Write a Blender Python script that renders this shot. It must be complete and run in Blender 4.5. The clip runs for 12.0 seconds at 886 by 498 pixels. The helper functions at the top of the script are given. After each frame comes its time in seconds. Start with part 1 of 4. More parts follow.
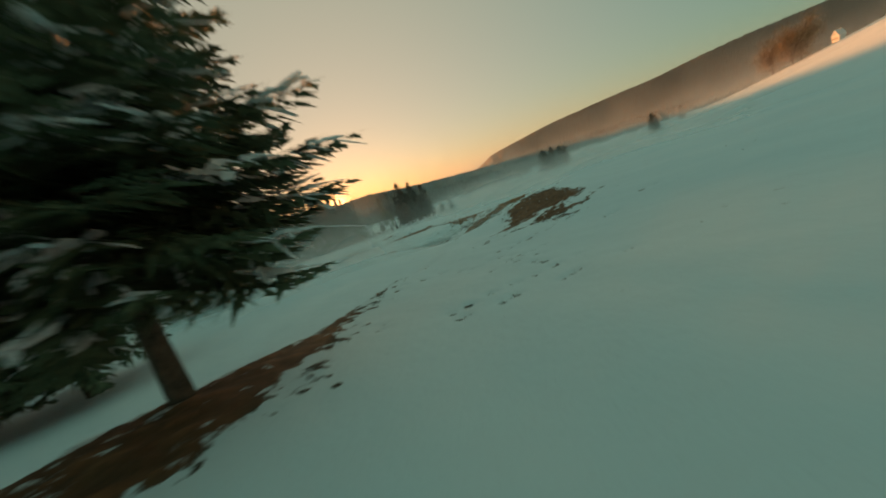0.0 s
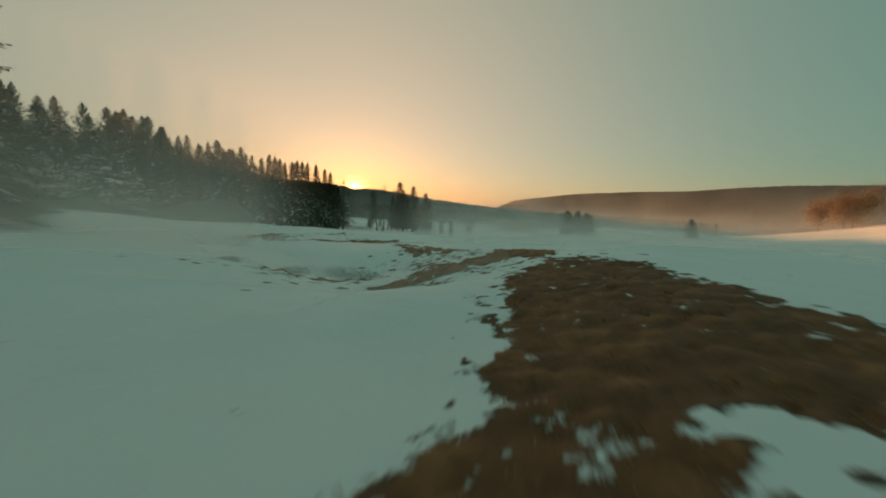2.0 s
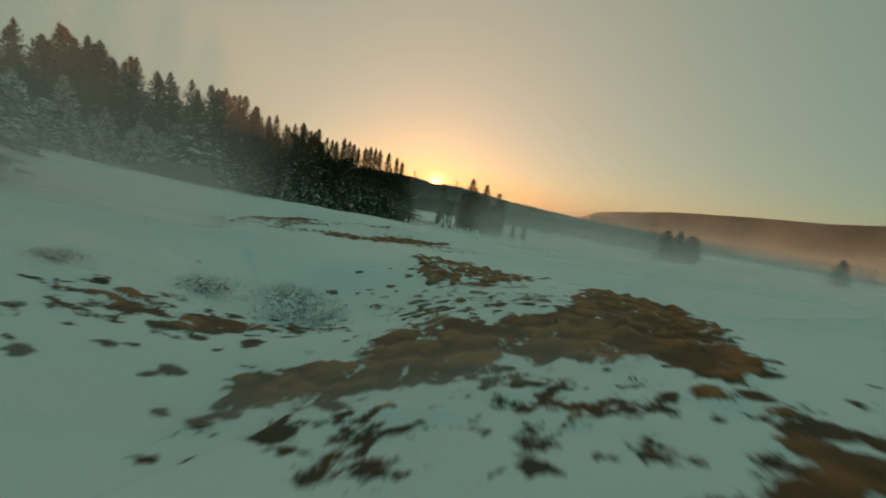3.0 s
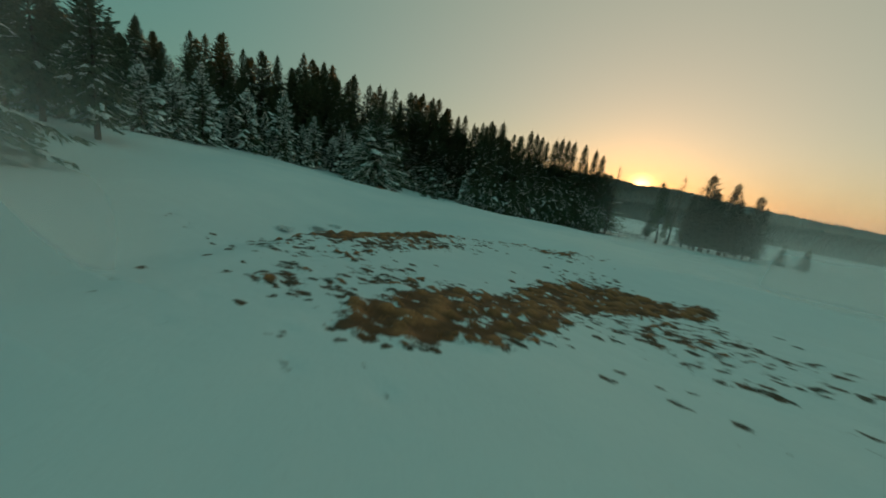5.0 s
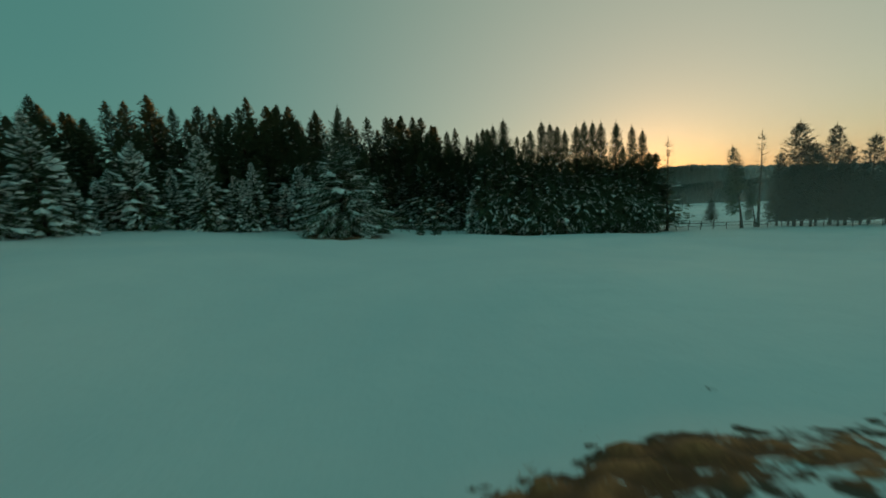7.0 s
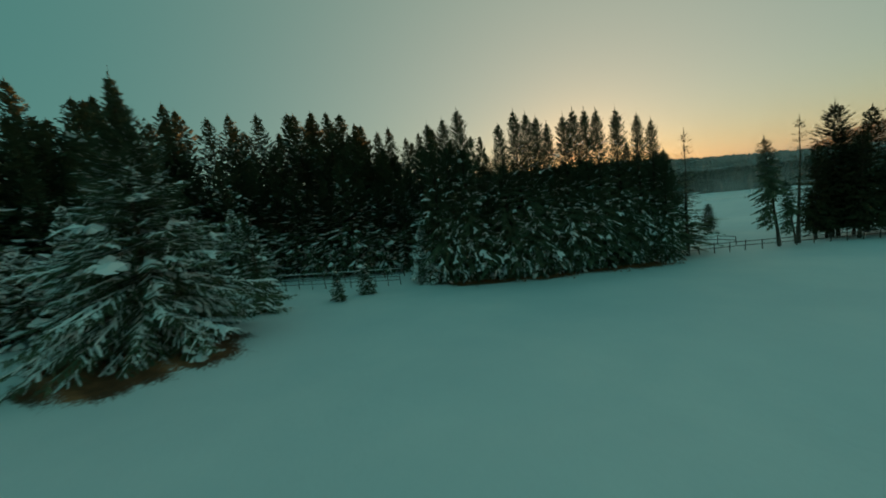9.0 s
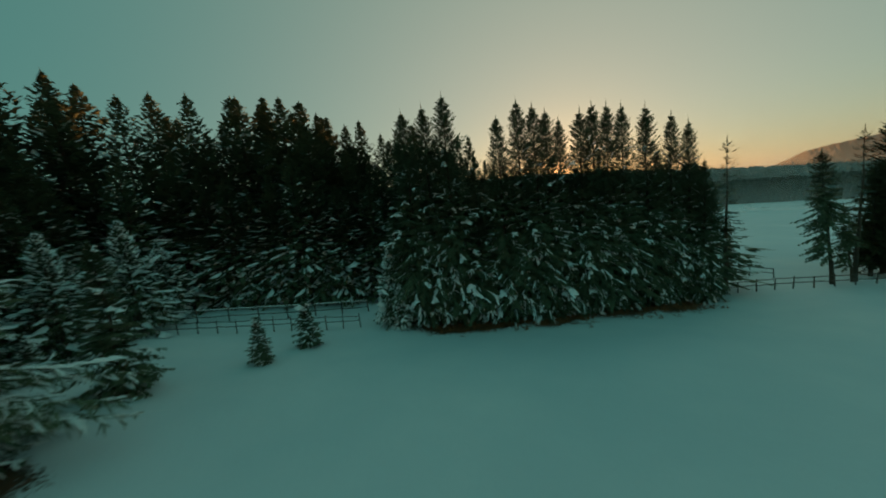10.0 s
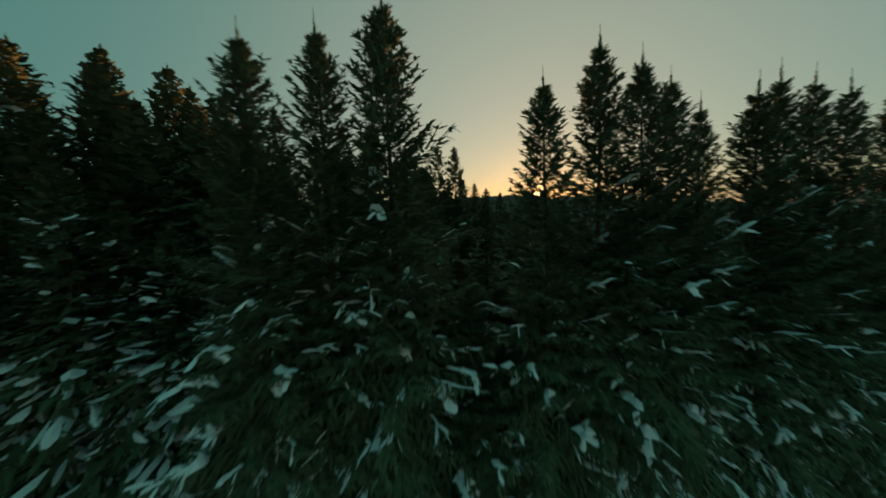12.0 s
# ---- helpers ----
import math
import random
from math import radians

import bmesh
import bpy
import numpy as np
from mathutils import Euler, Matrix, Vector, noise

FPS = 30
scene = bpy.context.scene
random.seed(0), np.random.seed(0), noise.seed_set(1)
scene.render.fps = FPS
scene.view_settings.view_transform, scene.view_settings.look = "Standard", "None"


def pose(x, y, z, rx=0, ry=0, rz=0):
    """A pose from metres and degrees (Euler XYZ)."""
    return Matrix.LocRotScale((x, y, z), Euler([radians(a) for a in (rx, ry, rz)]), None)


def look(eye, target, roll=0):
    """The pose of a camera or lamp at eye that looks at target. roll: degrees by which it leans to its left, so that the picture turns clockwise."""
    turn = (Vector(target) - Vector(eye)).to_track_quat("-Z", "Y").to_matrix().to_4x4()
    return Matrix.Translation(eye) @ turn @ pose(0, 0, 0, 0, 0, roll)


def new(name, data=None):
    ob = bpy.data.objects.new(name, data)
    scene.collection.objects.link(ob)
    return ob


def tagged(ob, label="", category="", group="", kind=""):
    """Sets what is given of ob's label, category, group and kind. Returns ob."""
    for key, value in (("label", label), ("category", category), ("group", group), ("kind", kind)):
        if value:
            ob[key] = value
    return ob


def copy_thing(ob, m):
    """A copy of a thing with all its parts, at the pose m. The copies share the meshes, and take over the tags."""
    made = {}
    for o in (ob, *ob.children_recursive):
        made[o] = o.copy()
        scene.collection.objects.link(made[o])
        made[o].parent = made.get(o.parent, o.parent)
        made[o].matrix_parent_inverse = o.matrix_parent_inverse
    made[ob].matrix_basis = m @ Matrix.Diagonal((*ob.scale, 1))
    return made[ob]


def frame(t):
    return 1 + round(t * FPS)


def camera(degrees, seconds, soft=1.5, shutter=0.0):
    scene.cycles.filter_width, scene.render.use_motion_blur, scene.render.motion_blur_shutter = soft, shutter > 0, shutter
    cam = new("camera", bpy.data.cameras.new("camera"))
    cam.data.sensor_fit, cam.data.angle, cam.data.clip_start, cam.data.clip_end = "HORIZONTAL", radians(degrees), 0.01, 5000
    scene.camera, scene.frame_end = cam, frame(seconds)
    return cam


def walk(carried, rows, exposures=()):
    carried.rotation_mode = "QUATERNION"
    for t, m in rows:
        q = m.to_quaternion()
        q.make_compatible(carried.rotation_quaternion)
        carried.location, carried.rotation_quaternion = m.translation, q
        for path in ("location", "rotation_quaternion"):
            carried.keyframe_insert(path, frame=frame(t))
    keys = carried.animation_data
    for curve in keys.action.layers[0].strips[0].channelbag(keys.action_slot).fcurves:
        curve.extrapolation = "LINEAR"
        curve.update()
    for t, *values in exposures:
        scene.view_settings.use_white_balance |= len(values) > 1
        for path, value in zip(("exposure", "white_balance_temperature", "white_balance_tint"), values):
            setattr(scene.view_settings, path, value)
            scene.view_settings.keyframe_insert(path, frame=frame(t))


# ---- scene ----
cam = camera(105.3, 12.0, soft=1.8, shutter=0.35)
PATH = [
    (0, (-1.629, -1.608, 11.362), (-1.744, 0.353, 10.985), -19.4),
    (0.3, (-1.586, 1.094, 10.829), (-1.625, 3.063, 10.478), -16.2),
    (0.5, (-1.52, 2.811, 10.551), (-1.523, 4.783, 10.216), -14.0),
    (0.6, (-1.426, 3.614, 10.428), (-1.412, 5.587, 10.1), -12.9),
    (1, (-1.003, 6.671, 10.061), (-0.943, 8.647, 9.758), -8.2),
    (1.3, (-0.663, 8.952, 9.916), (-0.596, 10.931, 9.631), -4.7),
    (1.5, (-0.355, 10.54, 9.771), (-0.303, 12.52, 9.494), -2.6),
    (1.7, (0.085, 12.217, 9.689), (0.094, 14.199, 9.425), -0.1),
    (2, (0.957, 14.646, 9.441), (0.887, 16.628, 9.183), 2.9),
    (2.3, (1.32, 17.237, 9.355), (1.14, 19.212, 9.094), 5.0),
    (2.5, (1.5, 18.908, 9.319), (1.241, 20.872, 9.048), 6.2),
    (2.6, (1.556, 19.688, 9.32), (1.258, 21.646, 9.046), 6.8),
    (3, (1.592, 22.538, 9.342), (1.112, 24.456, 9.04), 8.8),
    (3.3, (1.537, 24.45, 9.312), (0.924, 26.325, 8.983), 9.7),
    (3.5, (1.419, 25.813, 9.318), (0.73, 27.66, 8.982), 10.0),
    (3.7, (0.99, 27.147, 9.266), (0.193, 28.946, 8.906), 10.1),
    (5.3, (-5.392, 37.142, 9.008), (-6.852, 38.435, 8.568), 7.1),
    (5.5, (-6.386, 38.392, 8.932), (-7.887, 39.641, 8.5), 6.1),
    (6, (-9.174, 41.379, 8.722), (-10.715, 42.594, 8.335), 3.0),
    (6.3, (-11.207, 43.19, 8.568), (-12.744, 44.419, 8.215), 0.8),
    (6.5, (-12.572, 44.447, 8.476), (-14.097, 45.698, 8.14), -1.0),
    (6.8, (-14.286, 46.4, 8.386), (-15.784, 47.69, 8.083), -3.5),
    (7, (-15.398, 47.736, 8.433), (-16.875, 49.055, 8.154), -4.6),
    (7.2, (-16.632, 49.143, 8.62), (-18.088, 50.488, 8.355), -5.7),
    (9, (-28.867, 62.674, 11.38), (-30.128, 64.2, 11.095), -8.1),
    (9.5, (-31.796, 66.685, 11.877), (-33.012, 68.246, 11.586), -6.9),
    (10, (-34.303, 70.612, 12.461), (-35.482, 72.202, 12.176), -6.1),
    (10.5, (-36.983, 75.007, 13.167), (-38.129, 76.626, 12.906), -4.6),
    (11, (-39.341, 78.973, 13.598), (-40.466, 80.61, 13.369), -3.1),
    (11.2, (-40.242, 80.442, 13.799), (-41.356, 82.088, 13.576), -2.6),
    (11.6, (-42.351, 83.809, 14.411), (-43.445, 85.469, 14.191), -2.4),
    (12, (-44.206, 87.017, 15.156), (-45.283, 88.689, 14.945), -2.6),
]
walk(cam, [(t, look(eye, target, roll)) for t, eye, target, roll in PATH],
     exposures=[(0.0, 1.02, 9500, 21), (1.0, 1.02, 9700, 25), (2.0, 1.0, 9800, 25), (3.7, 0.9, 9500, 22), (5.5, 0.88, 8200, 10), (7.2, 0.82, 7900, 4), (9.0, 0.8, 7600, 3), (12.0, 0.74, 7800, 4)])

# ---------------------------------------------------------------- light
SUN_AZ, SUN_EL = -16.9, 1.7
world = bpy.data.worlds.new("sky")
scene.world = world
world.use_nodes = True
wn, wl = world.node_tree.nodes, world.node_tree.links
def sky_part(dust, share, saturation):
    """A clear sky of that dustiness, weighed."""
    sky = wn.new("ShaderNodeTexSky")
    sky.sky_type, sky.sun_disc = "NISHITA", False
    sky.sun_elevation, sky.sun_rotation = radians(1.3), radians(SUN_AZ)
    sky.altitude, sky.air_density, sky.dust_density, sky.ozone_density = 800, 1.0, dust, 2.0
    tone = wn.new("ShaderNodeHueSaturation")
    tone.inputs["Saturation"].default_value, tone.inputs["Value"].default_value = saturation, share
    wl.new(sky.outputs[0], tone.inputs["Color"])
    return tone.outputs[0]


def plus(a, b):
    m = wn.new("ShaderNodeMix")
    m.data_type, m.blend_type = "RGBA", "ADD"
    m.inputs[0].default_value = 1.0
    wl.new(a, m.inputs[6])
    if isinstance(b, tuple):
        m.inputs[7].default_value = (*b, 1)
    else:
        wl.new(b, m.inputs[7])
    return m.outputs[2]


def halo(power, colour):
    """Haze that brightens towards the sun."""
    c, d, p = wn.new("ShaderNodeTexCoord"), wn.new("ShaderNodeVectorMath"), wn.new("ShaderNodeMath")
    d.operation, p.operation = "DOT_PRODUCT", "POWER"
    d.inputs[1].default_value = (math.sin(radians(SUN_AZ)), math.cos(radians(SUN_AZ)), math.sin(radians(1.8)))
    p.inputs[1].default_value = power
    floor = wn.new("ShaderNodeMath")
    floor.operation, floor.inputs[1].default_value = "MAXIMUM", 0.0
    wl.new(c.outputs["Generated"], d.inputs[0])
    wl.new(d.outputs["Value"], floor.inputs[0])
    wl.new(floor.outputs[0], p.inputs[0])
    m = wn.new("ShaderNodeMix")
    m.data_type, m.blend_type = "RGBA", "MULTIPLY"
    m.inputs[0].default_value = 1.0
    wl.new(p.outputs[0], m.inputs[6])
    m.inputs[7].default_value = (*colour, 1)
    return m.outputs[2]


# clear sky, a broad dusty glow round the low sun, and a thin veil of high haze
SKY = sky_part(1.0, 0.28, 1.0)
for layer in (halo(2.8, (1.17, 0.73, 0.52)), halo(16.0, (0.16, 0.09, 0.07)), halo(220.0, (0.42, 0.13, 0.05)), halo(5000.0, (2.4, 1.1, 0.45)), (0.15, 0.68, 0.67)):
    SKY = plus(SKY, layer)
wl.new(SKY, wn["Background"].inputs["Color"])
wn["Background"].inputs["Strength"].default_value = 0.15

sun_way = Vector((math.sin(radians(SUN_AZ)) * math.cos(radians(SUN_EL)), math.cos(radians(SUN_AZ)) * math.cos(radians(SUN_EL)), math.sin(radians(SUN_EL))))
lamp = bpy.data.lights.new("sun", "SUN")
lamp.energy, lamp.angle, lamp.color = 4.5, radians(0.5), (1.0, 0.44, 0.18)
sun = new("sun_light", lamp)
sun.matrix_world = look(tuple(sun_way * 100), (0, 0, 0))

# ---------------------------------------------------------------- the lie of the land
def bump(x, y, cx, cy, sx, sy, turn=0.0):
    """A smooth mound of height 1 round (cx, cy)."""
    c, s = np.cos(turn), np.sin(turn)
    u, v = (x - cx) * c + (y - cy) * s, (y - cy) * c - (x - cx) * s
    return np.exp(-0.5 * ((u / sx) ** 2 + (v / sy) ** 2))


def ease(a):
    a = np.clip(a, 0.0, 1.0)
    return a * a * (3 - 2 * a)


def beside(x, y, line):
    """Signed distance to a line of points: positive to its left."""
    best, side = np.full(np.shape(x), 1e9), np.zeros(np.shape(x))
    for (ax, ay), (bx, by) in zip(line, line[1:]):
        dx, dy = bx - ax, by - ay
        f = np.clip(((x - ax) * dx + (y - ay) * dy) / (dx * dx + dy * dy), 0, 1)
        d = np.hypot(x - ax - f * dx, y - ay - f * dy)
        s = np.sign(dx * (y - ay) - dy * (x - ax))
        side = np.where(d < best, s, side)
        best = np.minimum(best, d)
    return best * side


BANK_NEAR = [(-34, -8), (-13, 1.4), (-9.6, 3.2), (-7.6, 4.6), (-6.4, 6.2), (-5.8, 8.2), (-4.5, 10.5), (-3.0, 14), (-1.8, 20)]
BANK_FAR = [(-8.6, 32.8), (-13.6, 36.8), (-17.0, 40.8), (-17.9, 44.3), (-18.0, 47.3), (-17.0, 50.2), (-15.9, 52.3), (-13.4, 54.5), (-7.8, 58.0)]


def land(x, y):
    """Height of the ground."""
    x, y = np.asarray(x, float), np.asarray(y, float)
    far = np.where(y > 130, 130 + (y - 130) * 0.45, y)
    far = np.where(y > 420, 130 + 290 * 0.45 + (y - 420) * 0.05, far)
    far = np.where(y < -60, -60.0, far)
    z = 8.75 - 0.07 * far - 0.012 * np.clip(x, -200, 0)
    z = z + 0.085 * np.logaddexp(0, np.clip(x, -300, 17) / 3.0) * 3.0 * ease((260 - y) / 160)
    # the open slope that rises on the sunny side
    z = z - 1.3 * bump(x, y, 47, 38, 15, 26) + 0.178 * np.logaddexp(0, np.clip(x - 0.72 * y, -400, 400) / 16.0 - 0.5) * 16.0 * ease((x - 25) / 130) * ease((560 - np.hypot(x, y)) / 260)
    z = z + 2.2 * bump(x, y, -70, 35, 30, 30) - 0.7 * bump(x, y, -58, 82, 12, 12) - 0.9 * bump(x, y, -44, 99, 12, 7, 0.75)
    z = z - 0.25 * bump(x, y, -34, 110, 14, 14) - 0.5 * bump(x, y, -17, 46, 7, 6) + 0.6 * bump(x, y, -13, 60, 6, 5) + 0.24 * bump(x, y, -4.6, 10.0, 0.8, 1.5, -0.2) - 0.45 * bump(x, y, -10, 6, 5, 5) - 0.6 * bump(x, y, -47, 64, 8, 8)
    z = z + 0.35 * bump(x, y, 5.0, 16.0, 3.0, 3.0) + 0.45 * bump(x, y, 5.0, 29.0, 4.0, 5.0) - 0.35 * bump(x, y, 0.6, 18.2, 2.2, 2.0)
    z = z + 1.05 * bump(x, y, -7.6, 3.4, 3.0, 3.6)
    z = z - 0.55 * ease(beside(x, y, BANK_NEAR) / 2.2 + 0.25) * bump(x, y, -9, 10, 14, 9)
    z = z - 0.95 * bump(x, y, -4.2, 29.8, 3.6, 2.0, -0.15) - 0.55 * bump(x, y, -1.3, 25.4, 2.0, 1.6)
    z = z - 0.1 * bump(x, y, -16.5, 48.0, 2.6, 5.5)
    z = z - 1.25 * ease(beside(x, y, BANK_FAR) / 2.4 + 0.3) * bump(x, y, -21, 46, 9, 8)
    return z

# ---------------------------------------------------------------- materials
def material(name, rough=0.9, metal=0.0):
    m = bpy.data.materials.new(name)
    m.use_nodes = True
    b = m.node_tree.nodes["Principled BSDF"]
    b.inputs["Roughness"].default_value, b.inputs["Metallic"].default_value = rough, metal
    b.inputs["Specular IOR Level"].default_value = 0.25
    return m, m.node_tree.nodes, m.node_tree.links, b


def noisy(nodes, links, scale, detail=4.0, rough=0.6, coords="Object"):
    c, n = nodes.new("ShaderNodeTexCoord"), nodes.new("ShaderNodeTexNoise")
    n.inputs["Scale"].default_value, n.inputs["Detail"].default_value, n.inputs["Roughness"].default_value = scale, detail, rough
    links.new(c.outputs[coords], n.inputs["Vector"])
    return n.outputs["Fac"]


def ramp(nodes, links, fac, *stops):
    r = nodes.new("ShaderNodeValToRGB")
    while len(r.color_ramp.elements) < len(stops):
        r.color_ramp.elements.new(0.5)
    for e, (at, colour) in zip(r.color_ramp.elements, stops):
        e.position, e.color = at, (*colour, 1)
    links.new(fac, r.inputs["Fac"])
    return r.outputs["Color"]


def blend(nodes, links, fac, a, b, kind="MIX"):
    m = nodes.new("ShaderNodeMix")
    m.data_type, m.blend_type = "RGBA", kind
    for socket, value in ((m.inputs[0], fac), (m.inputs[6], a), (m.inputs[7], b)):
        if isinstance(value, (int, float)):
            socket.default_value = value
        elif isinstance(value, tuple):
            socket.default_value = (*value, 1)
        else:
            links.new(value, socket)
    return m.outputs[2]


def relief(nodes, links, b, fac, strength, distance):
    n = nodes.new("ShaderNodeBump")
    n.inputs["Strength"].default_value, n.inputs["Distance"].default_value = strength, distance
    links.new(fac, n.inputs["Height"])
    links.new(n.outputs[0], b.inputs["Normal"])


def two_tone(name, a, b_, scale, rough=0.9, random_share=0.0, bump_by=0.0):
    """A surface that varies between two colours, coarse and fine."""
    m, n, l, b = material(name, rough)
    mix = n.new("ShaderNodeMath")
    mix.operation = "MULTIPLY_ADD"
    l.new(noisy(n, l, scale), mix.inputs[0])
    mix.inputs[1].default_value = 0.6
    fine = n.new("ShaderNodeMath")
    fine.operation, fine.inputs[1].default_value = "MULTIPLY", 0.4
    l.new(noisy(n, l, scale * 9), fine.inputs[0])
    l.new(fine.outputs[0], mix.inputs[2])
    col = ramp(n, l, mix.outputs[0], (0.36, a), (0.64, b_))
    if random_share:
        info, hsv = n.new("ShaderNodeObjectInfo"), n.new("ShaderNodeHueSaturation")
        span = n.new("ShaderNodeMapRange")
        span.inputs["To Min"].default_value, span.inputs["To Max"].default_value = 1 - random_share, 1 + random_share
        l.new(info.outputs["Random"], span.inputs["Value"])
        l.new(span.outputs[0], hsv.inputs["Value"])
        l.new(col, hsv.inputs["Color"])
        col = hsv.outputs[0]
    l.new(col, b.inputs["Base Color"])
    if bump_by:
        relief(n, l, b, mix.outputs[0], 0.6, bump_by)
    return m


def island_tone(name, a, b_, rough=0.8):
    """Many small leaves or blades, each of its own shade."""
    m, n, l, b = material(name, rough)
    geo = n.new("ShaderNodeNewGeometry")
    l.new(blend(n, l, 0.25, ramp(n, l, geo.outputs["Random Per Island"], (0.0, a), (1.0, b_)), ramp(n, l, noisy(n, l, 0.6), (0.35, a), (0.65, b_))), b.inputs["Base Color"])
    return m


NEEDLES = island_tone("spruce_needles", (0.075, 0.1, 0.058), (0.145, 0.175, 0.1))
PINE_NEEDLES = island_tone("pine_needles", (0.035, 0.04, 0.018), (0.085, 0.08, 0.035))
BARK = two_tone("bark", (0.05, 0.035, 0.026), (0.13, 0.09, 0.065), 6.0, 0.95, 0.15, 0.02)
SNOW_ON = two_tone("snow_on_branches", (0.82, 0.85, 0.87), (0.9, 0.91, 0.92), 3.0, 0.7, 0.0, 0.02)
STRAW = island_tone("dry_grass", (0.15, 0.047, 0.02), (0.5, 0.185, 0.077))
OLIVE = island_tone("withered_grass", (0.1, 0.046, 0.021), (0.33, 0.15, 0.066))
TWIG = two_tone("bare_twigs", (0.19, 0.18, 0.165), (0.34, 0.32, 0.3), 5.0)
POST_WOOD = two_tone("weathered_wood", (0.07, 0.055, 0.045), (0.16, 0.13, 0.11), 8.0, 0.95, 0.2, 0.01)
PLASTER = two_tone("white_plaster", (0.7, 0.69, 0.66), (0.82, 0.81, 0.78), 1.5)
ROOF = two_tone("roof_snow", (0.6, 0.62, 0.65), (0.8, 0.82, 0.84), 1.0)
DARK_GLASS = material("window_glass", 0.1)[0]
DARK_GLASS.node_tree.nodes["Principled BSDF"].inputs["Base Color"].default_value = (0.03, 0.035, 0.04, 1)
RUSSET = island_tone("russet_twigs", (0.26, 0.17, 0.1), (0.46, 0.3, 0.17))


def ground_material():
    m, n, l, b = material("snow_and_dry_grass", 0.75)
    bare = n.new("ShaderNodeAttribute")
    bare.attribute_name = "bare"
    fine = n.new("ShaderNodeMath")
    fine.operation = "MULTIPLY_ADD"
    l.new(noisy(n, l, 6.0, 5.0, 0.65), fine.inputs[0])
    fine.inputs[1].default_value = 1.3
    l.new(bare.outputs["Fac"], fine.inputs[2])
    cut = n.new("ShaderNodeMapRange")
    cut.inputs["From Min"].default_value, cut.inputs["From Max"].default_value = 1.06, 1.26
    l.new(fine.outputs[0], cut.inputs["Value"])
    snow = blend(n, l, ramp(n, l, noisy(n, l, 0.25, 5.0), (0.3, (0, 0, 0)), (0.7, (1, 1, 1))), (0.8, 0.85, 0.88), (0.88, 0.9, 0.92))
    snow = blend(n, l, ramp(n, l, noisy(n, l, 0.07, 4.0, 0.55), (0.38, (0, 0, 0)), (0.62, (0.7, 0.7, 0.7))), snow, (0.7, 0.79, 0.84))
    snow = blend(n, l, ramp(n, l, noisy(n, l, 14.0, 3.0), (0.25, (0.3, 0.3, 0.3)), (0.4, (0, 0, 0))), snow, (0.66, 0.69, 0.72))
    turf = blend(n, l, ramp(n, l, noisy(n, l, 1.1, 5.0), (0.35, (0, 0, 0)), (0.65, (1, 1, 1))), (0.17, 0.05, 0.023), (0.45, 0.15, 0.064))
    turf = blend(n, l, ramp(n, l, noisy(n, l, 11.0, 6.0, 0.7), (0.35, (0, 0, 0)), (0.7, (0.8, 0.8, 0.8))), turf, (0.53, 0.195, 0.085))
    turf = blend(n, l, ramp(n, l, noisy(n, l, 3.2, 4.0, 0.65), (0.34, (0.6, 0.6, 0.6)), (0.55, (0, 0, 0))), turf, (0.07, 0.038, 0.022))
    # highlight and shade painted into the turf: tuft tops lighter, gaps between darker
    tuft_shading = n.new("ShaderNodeAttribute")
    tuft_shading.attribute_name = "tuft"
    turf = blend(n, l, ramp(n, l, tuft_shading.outputs["Fac"], (0.25, (0, 0, 0)), (0.95, (0.85, 0.85, 0.85))), turf, blend(n, l, ramp(n, l, noisy(n, l, 17.0, 4.0, 0.7), (0.36, (0, 0, 0)), (0.62, (1, 1, 1))), (0.24, 0.072, 0.03), (0.72, 0.265, 0.11)))
    turf = blend(n, l, ramp(n, l, tuft_shading.outputs["Fac"], (0.04, (0.7, 0.7, 0.7)), (0.38, (0, 0, 0))), turf, (0.11, 0.041, 0.02))
    matted = n.new("ShaderNodeAttribute")
    matted.attribute_name = "matted"
    turf = blend(n, l, matted.outputs["Fac"], blend(n, l, ramp(n, l, noisy(n, l, 2.3, 3.0), (0.4, (0, 0, 0)), (0.62, (0.8, 0.8, 0.8))), (0.075, 0.062, 0.045), turf), turf)
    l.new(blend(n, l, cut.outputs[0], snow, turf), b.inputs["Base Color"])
    rough = n.new("ShaderNodeMath")
    rough.operation = "ADD"
    l.new(noisy(n, l, 1.6, 8.0, 0.6), rough.inputs[0])
    l.new(cut.outputs[0], rough.inputs[1])
    relief(n, l, b, rough.outputs[0], 0.5, 0.06)
    return m


def wood_on_hill(name, a, b_, snow):
    """Far woods with some snow between the trees."""
    m, n, l, b = material(name, 1.0)
    trees = ramp(n, l, noisy(n, l, 0.06, 8.0, 0.7), (0.4, a), (0.6, b_))
    l.new(blend(n, l, ramp(n, l, noisy(n, l, 0.012, 6.0, 0.7), (0.56, (0, 0, 0)), (0.66, (snow, snow, snow))), trees, (0.5, 0.53, 0.56)), b.inputs["Base Color"])
    return m


# ---------------------------------------------------------------- building helpers
def mesh_of(name, verts, faces, mat):
    me = bpy.data.meshes.new(name)
    me.from_pydata([tuple(v) for v in verts], [], [tuple(f) for f in faces])
    me.materials.append(mat)
    me.update()
    return me


def thing(name, label, category, group="", kind="", at=(0, 0, 0)):
    ob = tagged(new(name), label, category, group, kind)
    ob.location = at
    ob.empty_display_size = 0.2
    return ob


def piece(name, me, parent, label=""):
    ob = new(name, me)
    ob.parent = parent
    return tagged(ob, label)


def part(name, bm, mat, parent, label=""):
    me = bpy.data.meshes.new(name)
    bm.to_mesh(me)
    bm.free()
    me.materials.append(mat)
    return piece(name, me, parent, label)


